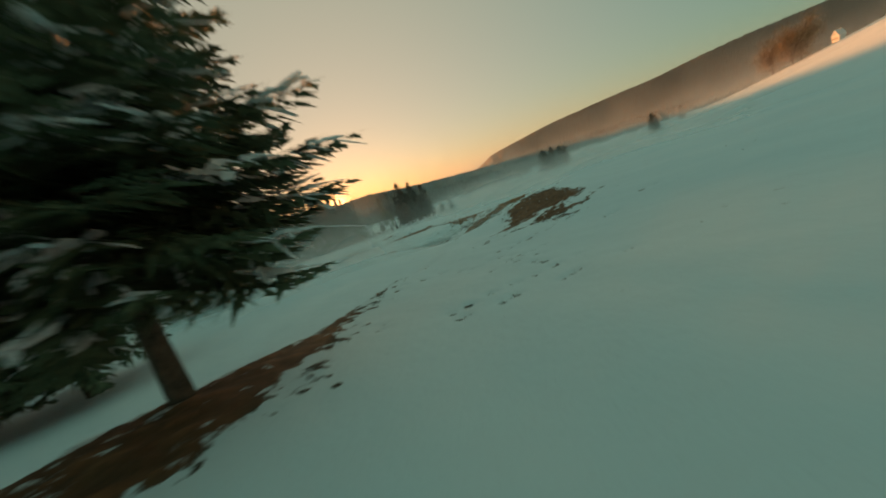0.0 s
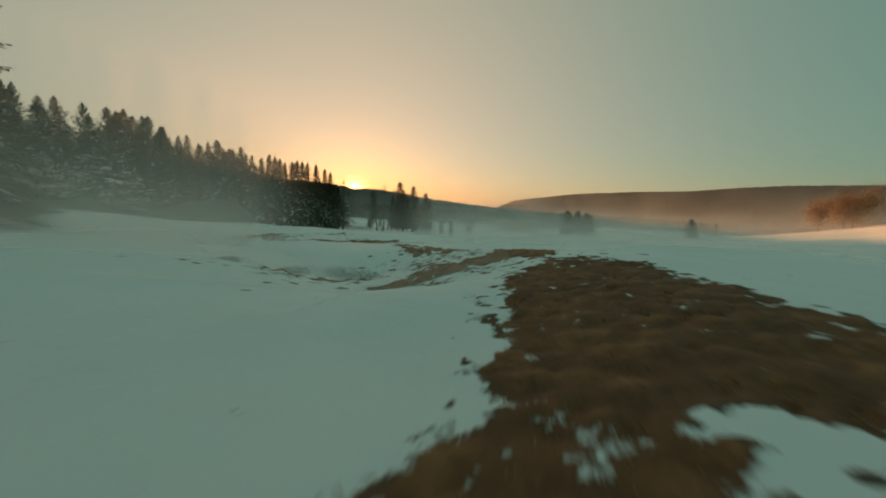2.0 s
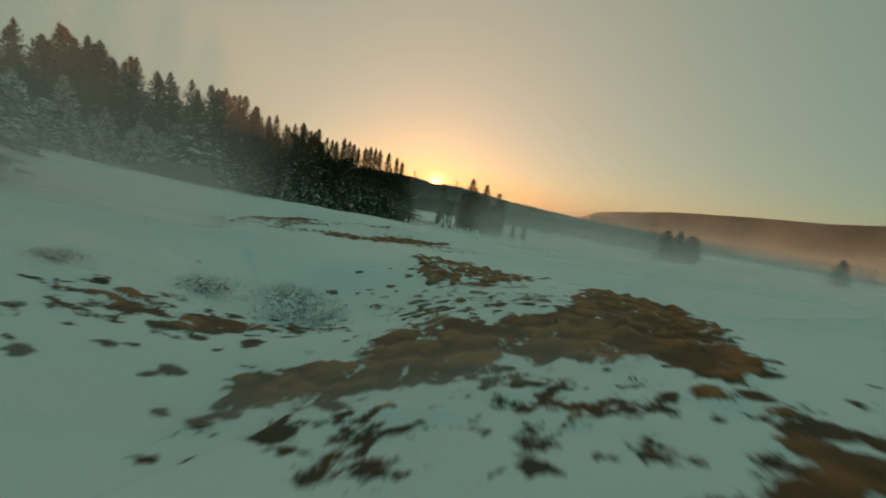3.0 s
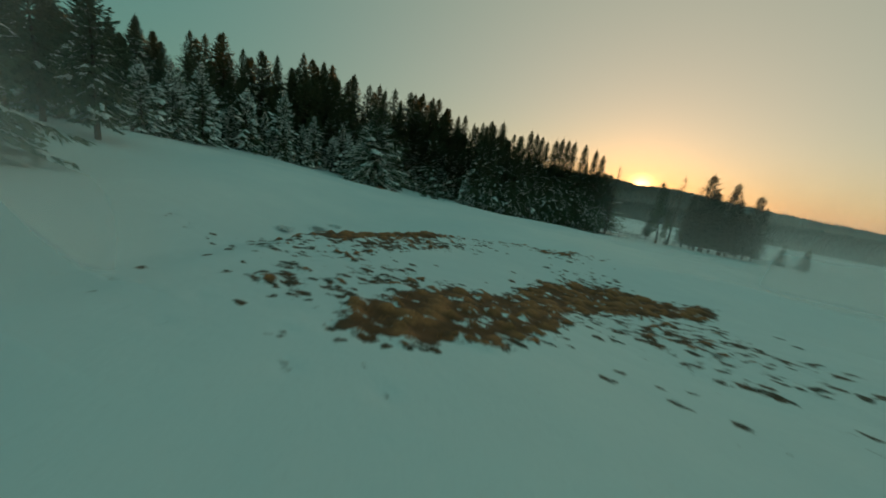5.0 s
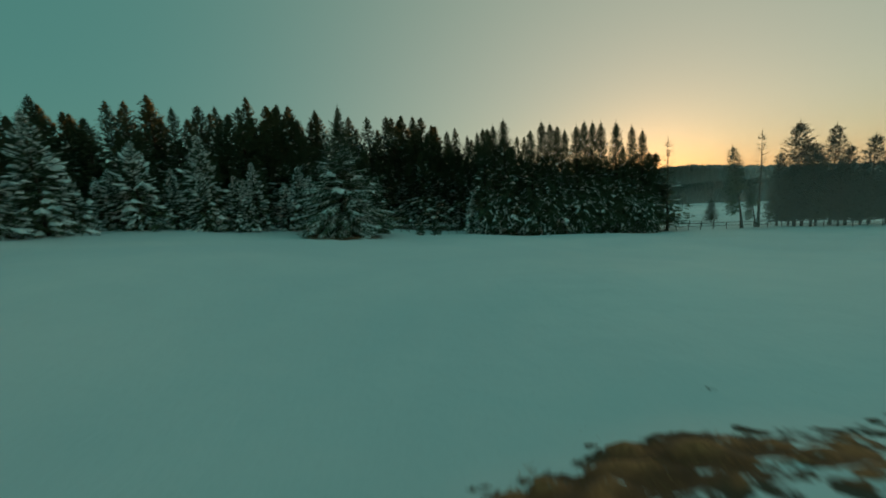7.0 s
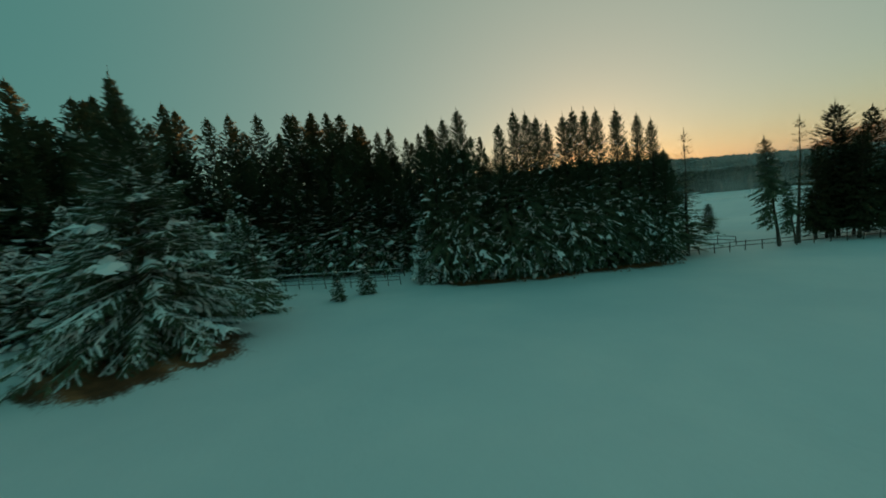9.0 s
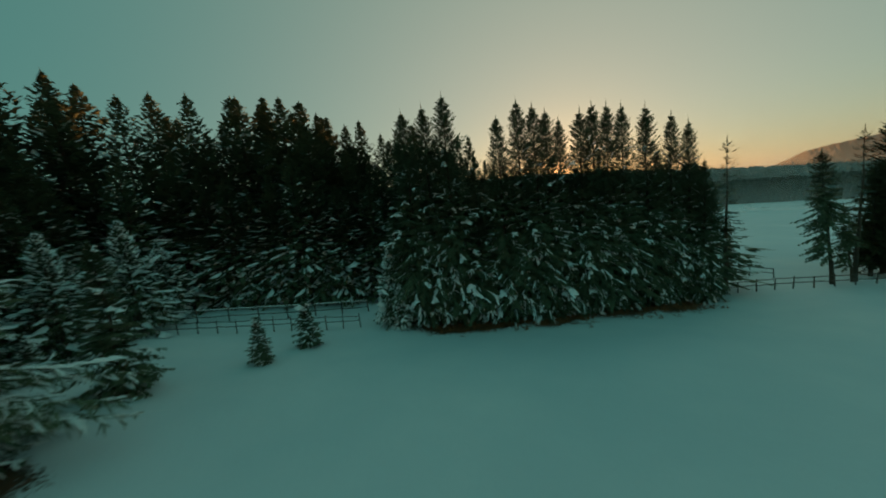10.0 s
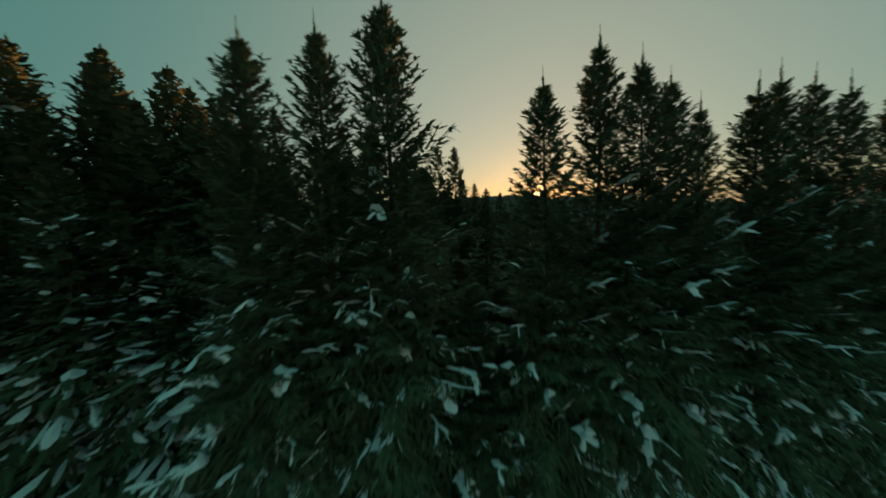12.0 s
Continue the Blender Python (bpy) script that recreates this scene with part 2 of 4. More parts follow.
def tube(points, radii, sides=7, close=True):
    """Vertices and faces of a tapered round limb along the points."""
    verts, faces = [], []
    pts = [Vector(p) for p in points]
    for i, (p, r) in enumerate(zip(pts, radii)):
        d = (pts[min(i + 1, len(pts) - 1)] - pts[max(i - 1, 0)]).normalized()
        a = d.cross(Vector((0.31, 0.95, 0.05))).normalized()
        b = d.cross(a)
        for k in range(sides):
            w = 2 * math.pi * k / sides
            verts.append(p + a * math.cos(w) * r + b * math.sin(w) * r)
        if i:
            for k in range(sides):
                faces.append(((i - 1) * sides + k, (i - 1) * sides + (k + 1) % sides, i * sides + (k + 1) % sides, i * sides + k))
    if close:
        faces.append(tuple(range(sides))[::-1])
        faces.append(tuple(len(verts) - sides + k for k in range(sides)))
    return verts, faces


class Blades:
    """Collects many small pointed leaves or lumps as one mesh."""

    def __init__(self):
        self.v, self.f, self.wobble = [], [], random.Random(3)

    def leaf(self, a, way, side, length, width):
        n = len(self.v)
        self.v += [a + side * width, a + way * length, a - side * width]
        self.f.append((n, n + 1, n + 2))

    def lump(self, a, b, side, up, width, height):
        """A rounded, elongated bit of snow from a to b."""
        n, r = len(self.v), self.wobble.uniform
        m1, m2 = a * 0.68 + b * 0.32, a * 0.3 + b * 0.7
        m1, m2 = m1 + side * (width * r(-0.4, 0.4)) + up * (height * r(-0.2, 0.5)), m2 + side * (width * r(-0.4, 0.4)) + up * (height * r(-0.3, 0.4))
        spots = ((a, 0.55), (m1, 1.05), (m2, 0.9), (b, 0.5), (b, -0.5), (m2, -0.9), (m1, -1.05), (a, -0.55))
        self.v += [p + side * (width * k * r(0.45, 1.45)) + (b - a) * r(-0.12, 0.12) for p, k in spots] + [m1 + up * height, m2 + up * height * 0.8]
        self.f += [(n, n + 1, n + 8), (n + 1, n + 2, n + 9, n + 8), (n + 2, n + 3, n + 9), (n + 3, n + 4, n + 9), (n + 4, n + 5, n + 9), (n + 5, n + 6, n + 8, n + 9), (n + 6, n + 7, n + 8), (n + 7, n, n + 8), tuple(n + 7 - k for k in range(8))]

    def cap(self, spine, side, up, width):
        """A ragged strip of snow over a limb, for trees that stay far off."""
        n, r, m = len(self.v), self.wobble.uniform, len(spine)
        for i, p in enumerate(spine):
            k = width * (0.35 if i in (0, m - 1) else 1.0)
            self.v += [p + side * (k * r(0.3, 1.3)) - up * (k * r(0.1, 0.6)), p + up * (0.4 * k), p - side * (k * r(0.3, 1.3)) - up * (k * r(0.1, 0.6))]
            if i:
                a = n + 3 * (i - 1)
                self.f += [(a, a + 3, a + 4, a + 1), (a + 1, a + 4, a + 5, a + 2)]

    def mesh(self, name, mat):
        return mesh_of(name, self.v, self.f, mat)


UP = Vector((0, 0, 1))


def conifer(name, label, seed, height, radius, clear, whorl, per, twigs, blades, snow_to, snow_share, sparse=0.0, droop=1.0, needles=None, belly=0.85, width=0.05, group="spruces", lean=0.0, flakes=1.0, lift=0.8, spike=0.06, patchy=0.6, pads=1.0, skirt=0.6, frost=0.0, low_side=None):
    """A spruce: tapered trunk, whorls of limbs that droop below and reach upwards near the pointed top, sprays of needles, and snow lying on the limbs up to snow_to of its height."""
    rng = random.Random(seed)
    tree = thing(name, label, "tree", group)
    bends = [(rng.uniform(-0.06, 0.06) * min(i, 2), rng.uniform(-0.06, 0.06) * min(i, 2)) for i in range(7)]
    stem = [(bends[i][0] * (i < 5) + lean * height * i / 6, bends[i][1] * (i < 5), height * i / 6 - 0.15 * (i == 0)) for i in range(7)]
    thick = 0.011 * height + 0.03
    piece("trunk", mesh_of("trunk", *tube(stem, [thick * (1.25 if i == 0 else 1) * (1 - i / 6.15) for i in range(7)], 8), BARK), tree, "dark scaly bark")
    green, snow = Blades(), Blades()
    detailed = blades > 2
    lay = snow.lump
    p1, p2, p3 = rng.uniform(0, 6.28), rng.uniform(0, 6.28), rng.uniform(0, 6.28)
    top = height * (1 - spike)
    z = clear if low_side is None else low_side
    while z < top:
        f = max(0.0, z - clear) / (top - clear)
        shape = min(1.0, skirt + f * 2.8) * (1 - f) ** belly + 0.02
        count = max(4, round(per * (0.6 + 0.4 * (1 - f))))
        turn = rng.uniform(0, 6.28)
        steep = float(ease((f - 0.1) / 0.85))
        for k in range(count):
            if rng.random() < sparse:
                continue
            az = turn + 6.283 * k / count + rng.uniform(-0.35, 0.35)
            if z < clear and math.cos(az) > -0.6:
                continue
            uneven = 1 + 0.13 * math.sin(2 * az + 0.9 * z + p1) + 0.1 * math.sin(3 * az - 1.7 * z + p2) + 0.08 * math.sin(2.9 * z + p3)
            reach = max(0.12, radius * shape * rng.uniform(0.68, 1.1) * uneven)
            out = Vector((math.cos(az), math.sin(az), 0))
            across = Vector((-math.sin(az), math.cos(az), 0))
            rise = -0.22 * droop * (1 - steep) + lift * steep + rng.uniform(-0.1, 0.1)
            sag = 0.34 * droop * (1 - 0.75 * steep)
            zz = z + rng.uniform(-0.5, 0.5) * whorl * (1 - 0.6 * f)
            root = Vector((lean * zz, 0, zz))
            fine = 0.6 + 0.4 * min(1.0, reach / (0.35 * radius))

            def spot(s):
                return root + out * (reach * s) + UP * (reach * (rise * s - sag * s * s + 0.16 * s ** 4))

            cover = min(1.0, 1.6 * max(0.0, 1 - (zz / height) / snow_to))
            covered = rng.random() < snow_share * cover * (1.0 + patchy * math.sin(2 * az + 1.3 * z + p3))
            number = max(3, round(twigs * (0.35 + 0.65 * shape)))
            for j in range(number):
                s = 0.1 + 0.88 * (j + rng.random()) / number
                a = spot(s)
                along_limb = (spot(s + 0.05) - spot(s - 0.05)).normalized()
                for hand in (-1, 1):
                    way = (along_limb * rng.uniform(0.5, 1.0) + across * hand * rng.uniform(0.45, 1.0) - UP * rng.uniform(0.05, 0.5) * droop * (1 - 0.8 * steep)).normalized()
                    long = min(1.0, 0.14 + 0.36 * reach * (1 - s) ** 0.7) * rng.uniform(0.7, 1.2) * fine
                    flat = way.cross(UP).normalized()
                    if rng.random() < frost * cover:
                        thin = 0.03 + 0.05 * rng.random() ** 2
                        lay(a + UP * 0.03, a + way * (long * rng.uniform(0.6, 0.95)) + UP * 0.03, flat, UP, thin, thin * 0.5)
                    for b in range(blades):
                        g = b / blades
                        tip = (way * rng.uniform(0.7, 1.0) + flat * (rng.uniform(-0.75, 0.75) if b else 0) - UP * rng.uniform(0.0, 0.55) * droop * (1 - 0.7 * steep)).normalized()
                        side = tip.cross(UP + across * rng.uniform(-0.9, 0.9)).normalized()
                        green.leaf(a + way * (long * 0.75 * g), tip, side, max(0.16, long * rng.uniform(0.55, 0.95) * (1 - 0.35 * g)), width * fine * rng.uniform(0.7, 1.5))
            green.leaf(spot(0.7), (spot(1.0) - spot(0.7)).normalized(), across, reach * 0.34 + 0.1, width * 1.2 * fine)
            if covered:
                s0 = rng.uniform(0.3, 0.72)
                s1 = min(1.04, s0 + rng.uniform(0.18, 0.5))
                if not detailed:
                    w = flakes * 0.05 * math.exp(rng.gauss(0.75, 0.45))
                    snow.cap([spot(s0 + (s1 - s0) * i / 3) + UP * 0.15 for i in range(4)], across, UP, w)
                    continue
                w = flakes * 0.085 * math.exp(rng.gauss(-0.1, 0.5))
                steps = max(1, min(5, round((s1 - s0) * reach / 0.34)))
                drift_by = 0.0
                for i in range(steps):
                    u, v = s0 + (s1 - s0) * i / steps, s0 + (s1 - s0) * (i + 1.25) / steps
                    drift_by += rng.uniform(-0.12, 0.12)
                    a, b = spot(u - 0.02) + across * drift_by + UP * 0.06, spot(v) + across * (drift_by + rng.uniform(-0.12, 0.12)) + UP * rng.uniform(0.0, 0.07)
                    ww = w * math.exp(rng.gauss(-0.1, 0.35))
                    if rng.random() < 0.85:
                        lay(a, b, across, UP, ww, ww * 0.65)
                    for _ in range(2):
                        if rng.random() < 0.5 * pads:
                            hand = rng.choice((-1, 1))
                            way = ((b - a).normalized() * rng.uniform(0.5, 1.0) + across * hand * rng.uniform(0.15, 0.8) - UP * rng.uniform(0.1, 0.7) * droop).normalized()
                            start = a.lerp(b, rng.random()) + across * (hand * ww * 0.6)
                            thin = ww * math.exp(rng.gauss(-0.65, 0.35))
                            lay(start, start + way * rng.uniform(0.25, 0.65) * min(1.3, 0.4 + 0.22 * reach), way.cross(UP).normalized(), UP, thin, thin * 0.6)
        z += whorl * rng.uniform(0.8, 1.2) * (1 - 0.62 * f)
    tip = Vector((lean * top, 0, top - 0.1))
    for k in range(14):
        az = rng.uniform(0, 6.28)
        way = Vector((math.cos(az) * 0.45, math.sin(az) * 0.45, 1)).normalized()
        green.leaf(tip + UP * (height * spike * 0.75 * k / 14), way, way.cross(UP).normalized(), max(0.12, 0.3 - 0.014 * k) * min(1.0, height / 10), min(width, 0.05))
    tagged(piece("crown", green.mesh("crown", needles or NEEDLES), tree, "drooping dark green needle sprays"), kind="stuff")
    if snow.f:
        tagged(piece("snow_cover", snow.mesh("snow_cover", SNOW_ON), tree, "fresh snow lying on the limbs"), kind="stuff")
    return tree


def place(ob, x, y, turn=0.0, size=1.0, wide=1.0, sink=0.05):
    """A copy of a tree standing on the ground."""
    z = float(land(x, y)) - sink
    m = Matrix.LocRotScale((x, y, z), Euler((0, 0, turn)), (size * wide, size * wide, size))
    twin = copy_thing(ob, m)
    twin.matrix_basis = m
    return twin


def stand(ob, x, y, turn=0.0, size=1.0, wide=1.0, sink=0.05):
    ob.matrix_basis = Matrix.LocRotScale((x, y, float(land(x, y)) - sink), Euler((0, 0, turn)), (size * wide, size * wide, size))
    return ob


# ---------------------------------------------------------------- ground
BARE_FIELDS = [
    (0.92, [(0.0, 15.8), (0.6, 15.4), (1.3, 15.6), (1.8, 16.1), (2.6, 15.9), (2.9, 16.9), (3.3, 17.1), (3.7, 16.6), (5.2, 16.7), (5.9, 17.8), (6.0, 21.0), (6.1, 24.0), (5.5, 25.8), (4.5, 26.4), (3.4, 25.5), (2.3, 23.7), (2.0, 21.6), (1.6, 19.2), (1.2, 18.2), (1.5, 17.4), (0.9, 16.8)]),
    (0.9, [(-13.0, 1.4), (-9.4, 3.0), (-8.4, 3.6), (-7.2, 4.4), (-6.4, 5.6), (-6.0, 7.2), (-5.5, 8.4), (-5.1, 7.8), (-5.2, 6.6), (-4.9, 5.2), (-4.9, 4.2), (-5.2, 3.1), (-5.6, 1.8), (-7.0, 0.6), (-12.0, -1.0)]),
    (0.84, [(3.2, 16.2), (4.0, 16.0), (3.8, 15.4), (3.8, 14.9), (4.4, 14.7), (5.2, 14.7), (4.4, 14.1), (3.5, 13.8), (2.4, 14.1), (1.6, 14.0), (2.0, 14.8), (2.7, 15.4)]),
    (0.54, [(-5.2, 8.1), (-4.9, 9.4), (-4.5, 10.9), (-4.2, 11.6), (-4.1, 10.9), (-4.5, 9.3), (-4.8, 8.0)]),
    (0.84, [(2.5, 13.2), (2.9, 13.4), (3.2, 13.2), (3.0, 12.9), (2.5, 12.9)]),
    (0.9, [(-1.7, 25.5), (-1.9, 26.1), (-1.6, 26.8), (-0.8, 27.2), (-1.1, 28.2), (-0.5, 29.1), (0.2, 29.4), (1.1, 29.3), (1.6, 29.9), (2.4, 30.2), (3.2, 32.5), (3.9, 36.0), (5.5, 36.6), (6.2, 33.5), (5.7, 30.5), (4.9, 28.8), (4.9, 27.8), (4.3, 26.9), (3.3, 27.5), (2.4, 27.5), (1.3, 27.1), (0.7, 26.7), (-0.4, 25.9)]),
    (0.66, [(-1.3, 32.2), (-3.0, 36.0), (-0.8, 38.2), (2.2, 38.2), (1.4, 34.5), (0.4, 32.3)]),
    (0.62, [(-6.4, 26.8), (-4.6, 27.2), (-4.4, 28.0), (-2.5, 28.9), (-1.7, 28.8), (-2.6, 27.9), (-3.8, 26.7), (-5.2, 26.1)]),
    (0.78, [(-8.0, 37.4), (-9.2, 38.3), (-9.6, 39.3), (-9.8, 40.2), (-9.8, 41.7), (-9.4, 43.4), (-9.8, 44.9), (-10.3, 47.3), (-9.0, 49.6), (-7.9, 50.4), (-6.8, 50.7), (-5.3, 52.0), (-5.0, 49.8), (-6.2, 48.2), (-7.1, 46.2), (-7.6, 44.8), (-7.2, 43.7), (-6.9, 42.4), (-6.9, 40.0)]),
    (0.84, [(-13.8, 52.2), (-13.2, 53.4), (-12.1, 53.9), (-11.9, 53.2), (-12.8, 52.4)]),
]
MIXED = [(0.5, 30.6, 2.8, 1.8), (0.2, 33.6, 2.2, 2.0), (-10.3, 40.2, 2.3, 2.6), (-10.9, 38.1, 2.2, 1.5), (-14.0, 40.5, 2.3, 0.9), (-9.3, 49.6, 1.4, 2.0), (1.5, 20.4, 0.4, 2.3), (-5.0, 4.2, 0.7, 2.2), (3.2, 14.4, 2.2, 1.2), (-5, 27.0, 2.5, 1.8), (-15.5, 39.5, 2.5, 1.5), (-5.5, 46.0, 3.5, 3.4), (-12.8, 53, 2.4, 1.2), (-15.3, 47.5, 0.9, 1.7), (-0.2, 13.8, 0.7, 0.5), (2.2, 26.2, 3.2, 1.1), (0.0, 25.3, 2.6, 0.8), (-1.6, 26.4, 1.0, 1.0)]


def inside(x, y, ring):
    """Signed distance to a closed ring: positive within."""
    closed = ring + ring[:1]
    d = np.abs(beside(x, y, closed))
    hit = np.zeros(np.shape(x), bool)
    for (ax, ay), (bx, by) in zip(closed, closed[1:]):
        cross = (ay > y) != (by > y)
        with np.errstate(divide="ignore", invalid="ignore"):
            hit ^= cross & (x < (bx - ax) * (y - ay) / (by - ay + 1e-12) + ax)
    return np.where(hit, d, -d)


# footprints and small dips in the snow: two wandering trails and some strays
STEPS = [(x, y, 0.62 + 0.09 * (i % 3)) for i, (x, y) in enumerate((
    (1.0, 6.7), (0.4, 6.5), (-0.2, 6.3), (-0.7, 6.1), (-1.4, 5.8), (-1.9, 5.4), (-2.3, 5.2), (-2.1, 4.8), (0.5, 5.4), (0.2, 5.3), (-0.9, 5.2), (-1.2, 5.0), (-3.9, 5.2), (-4.0, 5.6),
    (-4.8, 7.9), (-4.7, 8.2), (-4.6, 8.8), (-4.2, 9.1), (-4.1, 9.7), (-3.4, 10.1), (-2.7, 10.7), (-1.1, 8.2), (-0.4, 8.8), (0.1, 7.6), (0.1, 7.3), (0.3, 7.1)))]
STEPS += [(-2.0 + 0.36 * i, 10.0 - 0.1 * i + 0.28 * math.sin(5 * i), 0.6 - 0.1 * (i % 2)) for i in range(9)]
STEPS += [(-0.4 + 0.44 * i, 10.9 + 0.21 * i + 0.14 * (-1) ** i, 0.7) for i in range(9)]
STEPS += [(5.7, 11.7, 0.8), (6.1, 11.5, 0.6), (3.5, 10.3, 0.75), (3.9, 10.35, 0.6), (0.6, 8.1, 0.6), (0.4, 8.4, 0.7), (-0.2, 8.3, 0.7), (0.0, 8.9, 0.7), (1.7, 5.5, 0.7), (-4.8, 6.3, 0.7), (-4.9, 6.0, 0.8), (1.0, 11.6, 0.7)]
STEPS += [(-9.0 + 0.6 * i, 30.6 - 0.25 * i + 0.3 * math.sin(4 * i), 0.6) for i in range(7)] + [(-13 + 0.9 * i, 34.5 + 0.4 * i + 0.5 * math.sin(9 * i), 0.6) for i in range(8)] + [(-20 + 0.55 * i, 36.5 + 0.22 * i + 0.2 * (-1) ** i, 0.62) for i in range(14)]


def speckle(x, y, scale, seed=0.0):
    """Smooth random values between -1 and 1."""
    x, y = np.asarray(x, float) * scale, np.asarray(y, float) * scale
    i, j = np.floor(x), np.floor(y)
    u, v = ease(x - i), ease(y - j)

    def at(a, b):
        n = np.sin(a * 127.1 + b * 311.7 + seed * 17.3) * 43758.5453
        return 2 * (n - np.floor(n)) - 1

    return (at(i, j) * (1 - u) + at(i + 1, j) * u) * (1 - v) + (at(i, j + 1) * (1 - u) + at(i + 1, j + 1) * u) * v


def clumps(x, y, share, size=0.38, least=0.075, more=0.1, seed=0.0):
    """Tufts that poke through thin snow, as many as the share says."""
    x, y = np.asarray(x, float), np.asarray(y, float)
    out = np.zeros(np.shape(x))
    ci, cj = np.floor(x / size), np.floor(y / size)
    for di in (-1, 0, 1):
        for dj in (-1, 0, 1):
            i, j = ci + di, cj + dj

            def draw(k):
                n = np.sin(i * 91.7 + j * 231.3 + k * 47.9 + seed) * 15731.743
                return n - np.floor(n)

            px, py, r = (i + draw(1)) * size, (j + draw(2)) * size, least + more * draw(3) ** 2
            near = np.exp(-(((x - px) / (1.5 * r)) ** 2 + ((y - py) / r) ** 2))
            out = np.maximum(out, np.where(draw(4) < share, 1.0, 0.0) * near)
    return 0.95 * out


def tussocks(x, y):
    """Thick old tussocks, which stand up out of thin snow and open turf alike."""
    return clumps(x, y, np.clip(1.5 * thaw(x, y) - 0.28, 0, 0.8), 0.44, 0.085, 0.1, 5.0) * (0.3 + 0.7 * ease((np.asarray(y) - 25) / 2))


def bare(x, y):
    """How far the snow has gone: below 0.5 snow, above it open turf in ragged patches. Footprints are darkened through
    it too.
    """
    m = thaw(x, y)
    v = m - 0.5 + (0.07 * speckle(x, y, 0.8) + 0.15 * speckle(x, y, 1.9, 1.0) + 0.4 * speckle(x, y, 4.3, 2.0)) * ease(m * 4)
    b = np.where(m > 0.02, np.clip(0.5 + 1.15 * v, 0, 1), 0.0)
    b = np.maximum(b, clumps(x, y, np.clip(1.7 * m, 0, 0.75)))
    b = np.maximum(b, tussocks(x, y))
    # turf colour in the footprints paints the shade of their shallow dips
    for fx, fy, deep in STEPS:
        b = np.maximum(b, 0.88 * deep * np.exp(-(((x - fx) / 0.2) ** 2 + ((y - fy) / 0.13) ** 2)))
    return b


def thaw(x, y):
    """Where the snow is thin: 0 full snow, 1 open turf."""
    x, y = np.asarray(x, float), np.asarray(y, float)
    best = np.zeros(np.shape(x))
    for share, ring in BARE_FIELDS:
        best = np.maximum(best, share * ease(inside(x, y, ring) / 1.0 + 0.5))
    for cx, cy, rx, ry in ((3.1, 16.85, 0.5, 0.24), (3.4, 16.35, 0.5, 0.2)):
        best = best * (1 - 0.6 * np.exp(-(((x - cx) / rx) ** 2 + ((y - cy) / ry) ** 2) ** 2))
    best = best * (1 - 0.34 * ease((x - 2.2) / 0.8) * ease((y - 23.8) / 1.2) * ease((26.9 - y) / 0.5))
    far = beside(x, y, BANK_FAR)
    best = np.maximum(best, ease((far + 2.4) / 2.0) * ease((0.9 - far) / 0.5) * 0.3 * ease((-9 - x) / 3) * ease((y - 38.5) / 3))
    best = np.maximum(best, ease((far + 2.2 - 1.3 * ease((y - 46.0) / 4)) / 1.2) * ease((1.5 - far) / 1.1) * ease((y - 40) / 2) * (0.92 - 0.42 * ease((y - 52) / 2)) * ease((-9 - x) / 3))
    best = np.maximum(best, 0.62 * ease((far + 4.4) / 1.5) * ease((0.5 - far) / 0.4) * bump(x, y, -17, 44.0, 3, 3.4))
    best = np.maximum(best, 0.9 * ease((3.0 - np.abs(beside(x, y, [(-53.0, 91.6), (-34.5, 108.0)]))) / 1.2))
    best = np.maximum(best, 0.9 * ease((5.2 - np.hypot(x + 53.0, y - 65.4)) / 1.4))
    for cx, cy, rx, ry in MIXED:
        best = np.maximum(best, 0.36 * np.exp(-(((x - cx) / rx) ** 2 + ((y - cy) / ry) ** 2)))
    return best


def axis(lo, hi, step, out, grow=1.09):
    """Grid lines, dense between lo and hi, wider and wider out to the horizon."""
    mid = list(np.arange(lo, hi + 0.001, step))
    a, d = [], step
    v = lo
    while v > -out:
        d *= grow
        v -= d
        a.append(v)
    b, d = [], step
    v = hi
    while v < out:
        d *= grow
        v += d
        b.append(v)
    return np.array(a[::-1] + mid + b)


def waves(x, y):
    """Soft unevenness of lying snow."""
    z = 0.2 * np.sin(0.31 * x + 0.9 * np.sin(0.17 * y)) * np.sin(0.27 * y + 1.3) + 0.05 * np.sin(0.83 * x - 0.41 * y + np.sin(0.5 * y)) + 0.02 * np.sin(1.7 * x + 0.9 * y + 1.5 * np.sin(0.6 * x))
    return z + 0.012 * np.sin(3.1 * x + 1.2 * np.sin(2.1 * y)) * np.sin(2.7 * y)


